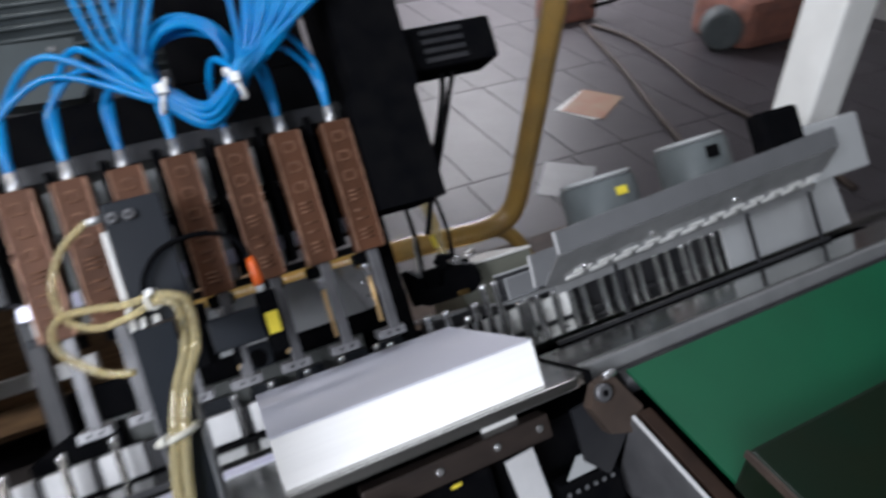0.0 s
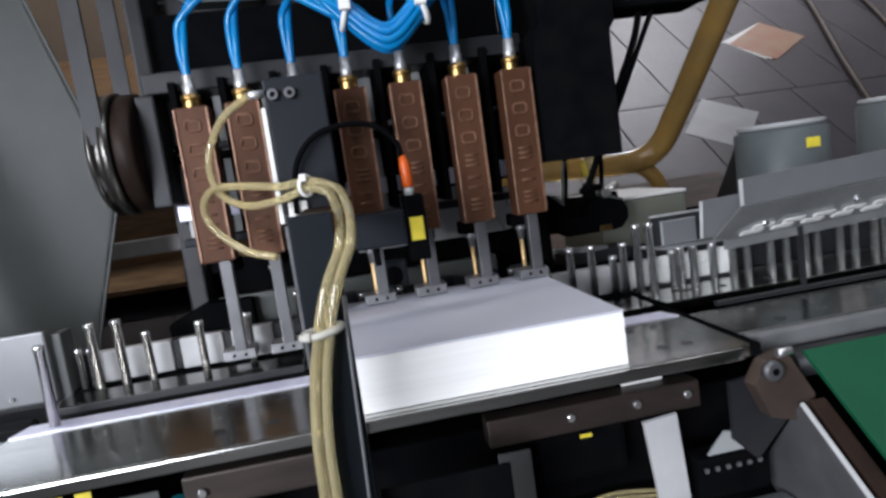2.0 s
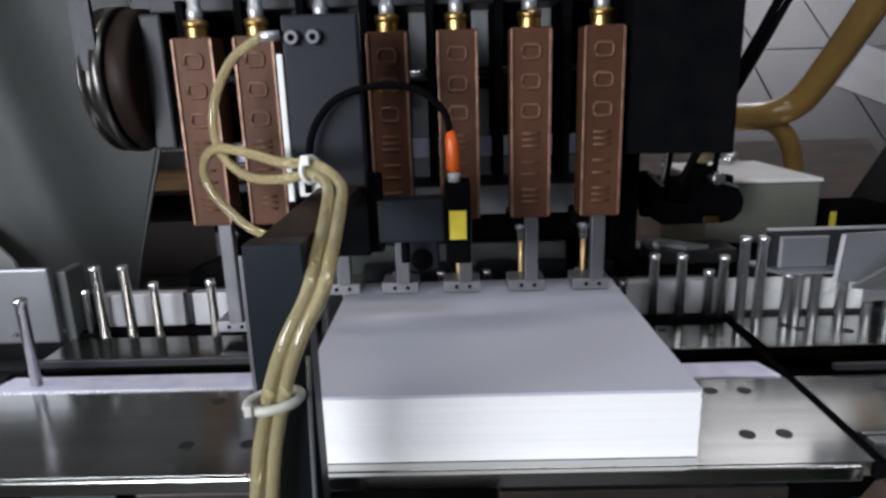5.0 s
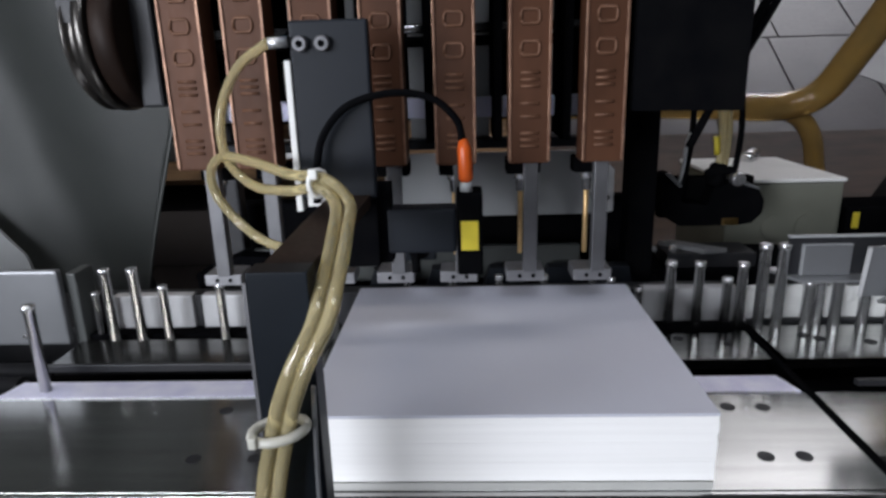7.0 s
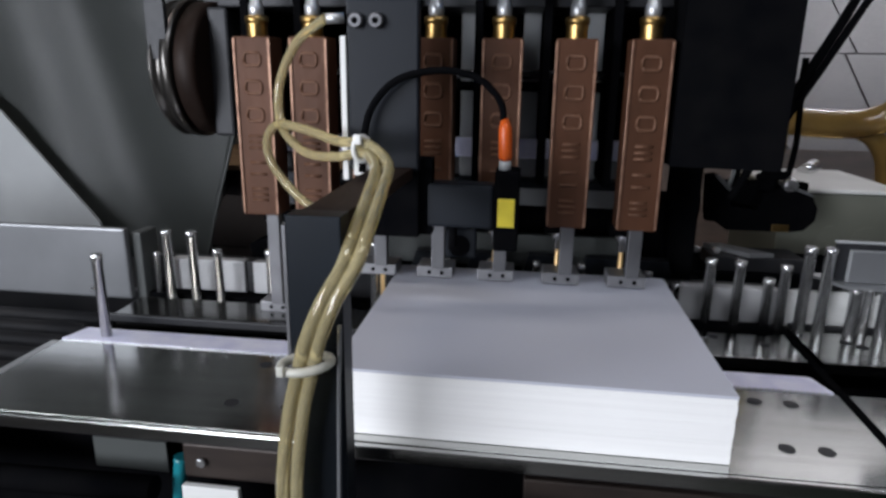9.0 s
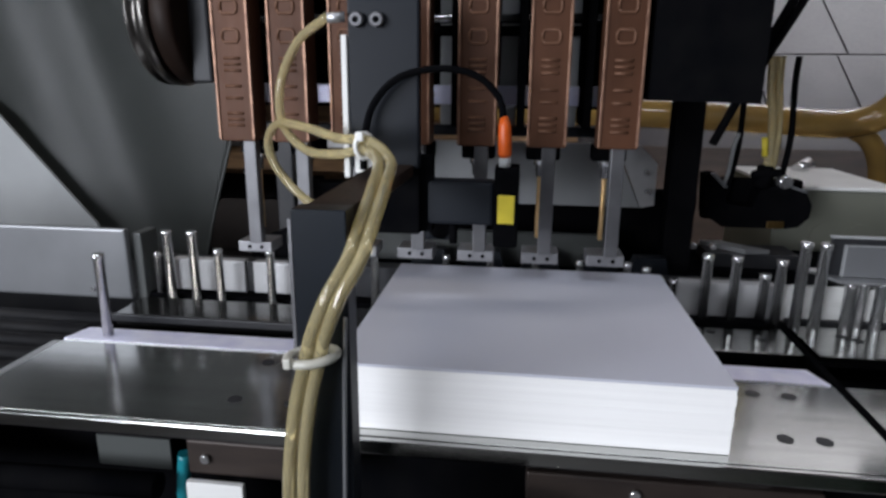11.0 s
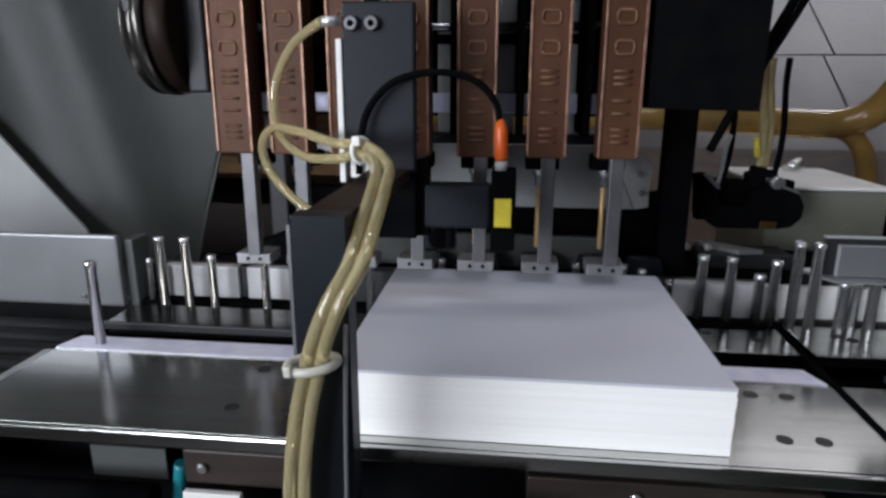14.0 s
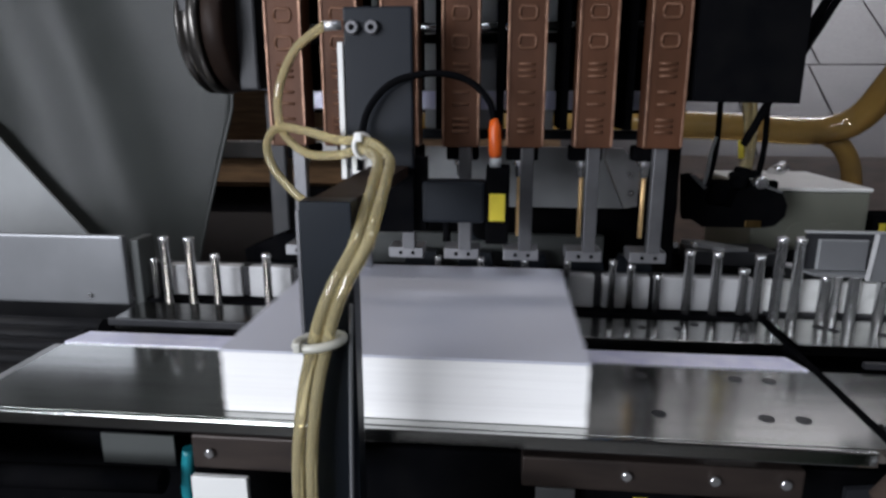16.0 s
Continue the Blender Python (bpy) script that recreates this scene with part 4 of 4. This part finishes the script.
    bm = cuboid(B(), -0.045, 0.045, -0.045, 0.045, -1.1, 1.2, 0.006)
    bmesh.ops.transform(bm, matrix=Matrix.Translation((1.29, 0.35, 0.215)) @ pose(0, 0, 0, TILT, 0, 0), verts=bm.verts[:])
    part("column", bm, WHITE, w)
    p = thing("feed_end_stop", "pale end stop with a black rubber buffer", "end stop", (1.05, 0.15, 0.1))
    part("plate", cuboid(B(), 1.0, 1.13, 0.12, 0.135, 0.10, 0.195, 0.004), LIGHTGREY, p)
    part("buffer", cuboid(B(), 0.92, 1.0, 0.115, 0.15, 0.165, 0.235, 0.008), BLACK, p)
    part("funnel_sheet", prism(B(), [(0.86, 0.0), (1.15, 0.0), (1.13, 0.16), (0.86, 0.075)], 0.20, 0.205), LIGHTGREY, p)


feed_side()


# ---- under and behind the bed ----
def underside():
    t = thing("bed_carrier", "brown painted carrier bars under the bed", "frame", (0.1, 0.03, -0.06))
    part("bar", cuboid(B(), 0.15, 0.375, 0.01, 0.035, -0.062, -0.034, 0.002), BAR, t)
    part("bar", cuboid(B(), -0.137, 0.0, 0.01, 0.035, -0.062, -0.03, 0.002), BAR, t)
    for x in (0.305, 0.36, 0.235, -0.12):
        part("bolt", rod(B(), (x, 0.0095, -0.046), (x, 0.006, -0.046), 0.0045, 12, 0.001), CHROME, t)
    part("bracket", prism(B(), [(0.306, -0.063), (0.342, -0.06), (0.35, -0.17), (0.318, -0.18)], 0.0, 0.004), BLOCK, t, "white painted bracket")
    part("bracket", cuboid(B(), -0.135, -0.085, 0.0, 0.006, -0.2, -0.064, 0.001), WHITE, t)
    part("label_strip", cuboid(B(), 0.30, 0.345, 0.03, 0.034, -0.0335, -0.028, 0.0005), WHITE, t)
    part("yellow_tape", cuboid(B(), 0.242, 0.254, 0.008, 0.0095, -0.069, -0.0658), YELLOW, t)
    b = thing("machine_stand", "dark welded machine stand on square legs", "machine stand", (0.1, 0.3, -0.5))
    part("bed_beam", cuboid(B(), -0.95, 1.25, 0.06, 0.34, -0.16, -0.062, 0.004), BLACK, b)
    part("rear_box", cuboid(B(), -0.95, 1.25, 0.375, 0.52, -0.3, -0.03, 0.006), BLACKSTEEL, b)
    part("front_panel", cuboid(B(), 0.04, 0.152, -0.07, -0.066, -0.5, -0.04, 0.001), BLACK, b)
    part("back_panel", cuboid(B(), -0.95, 1.25, 0.12, 0.14, -0.62, -0.165, 0.004), BLACK, b)
    part("panel_screw", rod(B(), (0.07, -0.071, -0.062), (0.07, -0.077, -0.062), 0.006, 14, 0.001), CHROME, b)
    part("panel_lever", prism(B(), [(0.072, -0.068), (0.078, -0.058), (0.13, -0.10), (0.125, -0.12)], -0.0765, -0.072), RODGREY, b)
    part("back_post", cuboid(B(), 0.312, 0.345, 0.34, 0.374, -0.03, 0.5, 0.003), BLACK, b)
    part("back_post", cuboid(B(), -0.19, -0.165, 0.375, 0.40, -0.03, 0.26, 0.003), BLACKSTEEL, b)
    part("rear_rail", cuboid(B(), -0.95, -0.20, 0.86, 0.90, 0.125, 0.16, 0.003), BLOCK, b)
    part("rail_arm", cuboid(B(), -0.94, -0.90, 0.52, 0.86, 0.13, 0.155), LIGHTGREY, b)
    part("rail_post", cuboid(B(), -0.94, -0.90, 0.46, 0.5195, -0.03, 0.155), LIGHTGREY, b)
    # added black box, stands in for the dark gap behind the rods
    part("rear_cover", cuboid(B(), -0.205, 0.335, 0.425, 0.456, -0.03, 0.125, 0.004), BLACK, b)
    part("drill_base", cuboid(B(), -0.20, 0.36, 0.326, 0.372, -0.02, 0.034, 0.003), BLACK, b)
    part("ledge", cuboid(B(), -0.15, 0.262, 0.36, 0.374, 0.0345, 0.078, 0.003), GREY, b)
    part("grey_bracket", prism(B(), [(0.02, 0.108), (0.29, 0.108), (0.262, 0.172), (0.262, 0.189), (0.02, 0.189)], 0.40, 0.41), LIGHTGREY, b)
    # paler material paints in the light on this side of the bracket
    part("bracket_wing", prism(B(), [(0.2915, 0.1085), (0.308, 0.112), (0.308, 0.165), (0.285, 0.188), (0.264, 0.189), (0.264, 0.1725)], 0.397, 0.406), BLOCK, b, "angled bracket wing, paler as the lit side")
    for x, z in ((0.295, 0.155), (0.298, 0.13)):
        part("bracket_bolt", rod(B(), (x, 0.3965, z), (x, 0.389, z), 0.004, 10, 0.001), CHROME, b)
    for x0 in (0.0, 0.07, 0.14, 0.21, 0.27):
        part("die_block", prism(B(), [(x0, 0.036), (x0 + 0.05, 0.036), (x0 + 0.044, 0.06), (x0 + 0.008, 0.06)], 0.327, 0.345), PLATE, b)
    part("black_shoe", prism(B(), [(-0.21, -0.01), (-0.10, -0.01), (-0.10, 0.075), (-0.16, 0.078), (-0.215, 0.055)], 0.335, 0.372), BLACK, b)
    m4 = M.inverted()
    for x in (-0.7, 1.0):
        for yw in (0.2, 0.7):
            bm = cuboid(B(), x - 0.04, x + 0.04, yw - 0.04, yw + 0.04, 0.0, 0.62)
            bmesh.ops.transform(bm, matrix=m4, verts=bm.verts[:])
            part("leg", bm, BLACKSTEEL, b)
    w = thing("wiring", "bundle of pale control wires on a dark terminal strip", "wiring", (0.3, 0.08, -0.18))
    for k in range(9):
        z = -0.155 - 0.006 * k
        part("wire", sweep(B(), curve([(0.16, 0.05, z), (0.22, 0.035 - 0.002 * (k % 3), z - 0.004), (0.28, 0.04, z + 0.002), (0.345, 0.03, z - 0.002)]), 0.0022, 6), PALEHOSE, w)
    part("terminal_strip", cuboid(B(), 0.36, 0.44, 0.0, 0.03, -0.16, -0.115, 0.003), BLACK, w)
    for k in range(6):
        part("terminal", cuboid(B(), 0.366 + k * 0.012, 0.370 + k * 0.012, -0.0025, -0.0002, -0.129, -0.125), MIDGREY, w)
    part("ribbed_conduit", cuboid(B(), 0.375, 0.45, -0.03, -0.005, -0.22, -0.163, 0.004), MOTORGREY, w)
    part("panel", cuboid(B(), 0.165, 0.20, 0.05, 0.055, -0.15, -0.09, 0.001), LIGHTGREY, w)
    part("black_box", cuboid(B(), 0.205, 0.30, 0.03, 0.055, -0.125, -0.07, 0.008), BLACK, w)
    part("teal_hose", sweep(B(), curve([(-0.145, 0.02, -0.05), (-0.15, 0.02, -0.09), (-0.145, 0.02, -0.13), (-0.14, 0.02, -0.25)]), 0.006, 10), TEAL, w)
    for x in (-0.275, -0.249):
        part("yellow_label", cuboid(B(), x, x + 0.015, 0.056, 0.0572, -0.054, -0.043), YELLOW, w, "dull yellow label")
    part("clamp_rod", rod(B(), (-0.40, 0.0, -0.075), (-0.16, 0.0, -0.07), 0.011, 14), BLACK, w)
    part("grey_sheet", cuboid(B(), -0.235, -0.165, 0.03, 0.032, -0.075, -0.045), GREY, w)


underside()


# ---- things on the hall floor, in the hall's own space ----
def floor_things():
    t = thing("floor_board", "dark brown stained board lying on the tiled floor", "board", (0.8, 1.15, 0.0), on=FLAT)
    bm = cuboid(B(), 0.15, 1.46, 0.92, 1.36, 0.0004, 0.012, 0.003)
    part("board", bm, DARKWOOD, t)
    t = thing("leaflet_pile", "few salmon printed sheets on the tiled floor", "leaflets", (2.27, 2.32, 0.0), on=FLAT)
    for k in range(3):
        bm = cuboid(B(), -0.17, 0.17, -0.12, 0.12, 0, 0.0012)
        bmesh.ops.transform(bm, matrix=pose(2.25 + 0.012 * k, 2.33 - 0.006 * k, 0.0004 + 0.0014 * k, 0, 0, 28 + 3 * k), verts=bm.verts[:])
        part("leaflet", bm, (WHITE, WHITE, LEAFLET)[k], t)
    t = thing("paper_sheet", "pale loose paper sheet on the tiled floor", "paper", (1.65, 1.68, 0.0), on=FLAT)
    bm = cuboid(B(), -0.155, 0.155, -0.12, 0.12, 0, 0.001)
    bmesh.ops.transform(bm, matrix=pose(1.66, 1.68, 0.0006, 0, 0, 49), verts=bm.verts[:])
    part("sheet", bm, LIGHTGREY, t)
    for pts in ([(3.05, 3.5), (2.95, 3.25), (2.72, 2.6), (2.46, 1.97), (2.3, 1.5), (2.2, 0.9)], [(3.1, 3.45), (3.15, 3.1), (3.05, 2.6), (2.9, 2.1), (2.85, 1.6), (2.7, 1.0)]):
        t = thing("floor_cable", "dark rubber cable trailing over the tiles", "cable", (*pts[0], 0.0), group="cables on the floor", on=FLAT)
        part("cable", sweep(B(), curve([(x, y, 0.016) for x, y in pts], 8), 0.015, 8), RUST, t)
    t = thing("pallet_truck", "worn red pallet truck with a black handle", "pallet truck", (3.1, 3.75, 0.0), on=FLAT)
    part("body", cuboid(B(), 2.85, 3.25, 3.6, 3.85, 0.0, 0.18, 0.03), TERRACOTTA, t)
    part("handle", sweep(B(), curve([(3.2, 3.6, 0.1), (3.35, 3.5, 0.16), (3.42, 3.55, 0.2), (3.3, 3.7, 0.22)]), 0.014, 8), BLACK, t)
    t = thing("motor_unit", "rusty brown motor unit with a grey drum", "motor", (3.85, 2.8, 0.0), on=FLAT)
    part("housing", cuboid(B(), 3.6, 4.2, 2.5, 3.0, 0.0, 0.32, 0.07), TERRACOTTA, t)
    part("drum", rod(B(), (3.5, 2.6, 0.13), (3.62, 2.75, 0.13), 0.13, 24, 0.02), MOTORGREY, t)
    part("top_pipe", sweep(B(), curve([(3.6, 3.1, 0.3), (3.8, 3.0, 0.42), (4.1, 2.9, 0.45), (4.4, 2.7, 0.4)]), 0.05, 14), GREY, t)
    t = thing("beige_cabinet", "beige painted cabinet standing behind the machine", "cabinet", (-1.0, 2.0, 0.0), on=FLAT)
    part("body", cuboid(B(), -1.9, -0.38, 1.85, 2.35, 0.0, 1.75, 0.01), BEIGE, t)
    part("door", cuboid(B(), -1.12, -0.40, 1.83, 1.848, 0.08, 1.7, 0.004), BEIGE, t)
    t = thing("wooden_pallet", "stained wooden pallet on the floor behind the machine", "pallet", (-0.2, 1.5, 0.0), on=FLAT)
    for k in range(6):
        part("board", cuboid(B(), -1.1, 0.3, 1.1 + k * 0.15, 1.21 + k * 0.15, 0.1, 0.122, 0.003), WOOD, t)
    for k in range(3):
        part("bearer", cuboid(B(), -1.1 + k * 0.65, -1.0 + k * 0.65, 1.1, 1.96, 0.0, 0.0995, 0.003), WOOD, t)
    t = thing("carton", "brown carton resting on the wooden pallet", "carton", (-0.5, 1.5, 0.122), on=FLAT)
    part("body", cuboid(B(), -1.05, -0.2, 1.2, 1.7, 0.1225, 0.56, 0.004), WOOD, t)
    part("flap", cuboid(B(), -1.05, -0.2, 1.2, 1.44, 0.5605, 0.565, 0.001), WOOD, t)


floor_things()


# ---- movement ----
def motions():
    # height lost and way travelled by the drill carriage
    drop = [(0.0, 0.0), (0.3, 0.006), (0.5, 0.018), (0.7, 0.034), (1.0, 0.055), (1.3, 0.077), (1.55, 0.094), (1.75, 0.084), (2.0, 0.060), (2.25, 0.026), (2.5, 0.003),
            (2.7, 0.0), (4.1, 0.0), (4.4, 0.016), (4.8, 0.046), (5.2, 0.078), (5.42, 0.093), (5.6, 0.082), (5.8, 0.059), (6.0, 0.036), (6.2, 0.010), (6.4, 0.0), (7.9, 0.0),
            (8.1, 0.009), (8.3, 0.023), (8.5, 0.038), (8.7, 0.053), (9.0, 0.079), (9.25, 0.094), (9.45, 0.084), (9.7, 0.058), (9.95, 0.024), (10.2, 0.002), (10.4, 0.0),
            (11.6, 0.003), (11.8, 0.006), (12.0, 0.020), (12.3, 0.040), (12.5, 0.055), (12.7, 0.069), (12.9, 0.085), (13.05, 0.094), (13.3, 0.076), (13.5, 0.047),
            (13.75, 0.024), (14.0, 0.009), (14.25, 0.002), (14.5, 0.0), (16.0, 0.0)]
    side = [(0.0, 0.0), (3.1, 0.0), (3.5, -0.016), (3.8, -0.016), (6.45, -0.013), (6.6, -0.016), (6.9, -0.030), (7.2, -0.030), (10.3, -0.030), (10.9, -0.052), (13.9, -0.050), (14.1, -0.045),
            (14.5, -0.022), (14.9, 0.006), (15.2, 0.008), (16.0, 0.008)]
    times = sorted({t for t, _ in drop} | {t for t, _ in side})

    def at(rows, t):
        return float(np.interp(t, [r[0] for r in rows], [r[1] for r in rows]))
    base = BASES[CARRIAGE]
    walk(CARRIAGE, [(t, M @ pose(base.x + at(side, t), base.y, base.z - 0.76 * at(drop, t))) for t in times])
    for h in DRILL_HEADS:
        walk(h, [(t, pose(0, 0, -0.24 * at(drop, t))) for t in times])
    # feet over the paper come to rest on it, those beside it go on down to the bed
    for f, x in zip(FEET, HEADS):
        reach = 0.0195 if x > 0 else 0.072

        def lag(d):
            return max(-reach, -0.24 * d) if d < reach else (0.76 * d - reach if x > 0 else max(0.76 * d - reach, -0.24 * d))
        walk(f, [(t, pose(0, 0, lag(at(drop, t)))) for t in times])
    base = BASES[STACK]
    way = [(0.0, 0.080), (0.1, 0.037), (0.2, 0.009), (0.3, 0.002), (0.4, 0.0), (15.65, 0.0), (15.72, -0.003), (15.8, -0.022), (15.9, -0.06), (16.0, -0.098)]
    walk(STACK, [(t, M @ pose(base.x + d, base.y, base.z)) for t, d in way])
    base = BASES[STOP_PIN]
    walk(STOP_PIN, [(t, M @ pose(base.x, base.y, base.z - d)) for t, d in ((0.0, 0.0), (13.95, 0.0), (14.0, 0.0), (14.15, 0.10), (14.25, 0.10), (16.0, 0.10))])


def tiles():
    """Long floor tiles, laid in staggered rows."""
    wide, deep, gap = 0.29, 0.98, 0.006
    first = part("tile", cuboid(B(), 0, wide - gap, 0, deep - gap, -0.0049, 0.0, 0.0015), TILE, FLOOR)
    first.location = (-2.5, -0.09, 0)
    for j in range(-2, 5):
        for i in range(-3, 25):
            if (i, j) != (0, 0):
                again(first, (i * wide + (0.25 if j % 2 else 0.0), j * deep, random.uniform(-0.0008, 0.0)))


tiles()
motions()
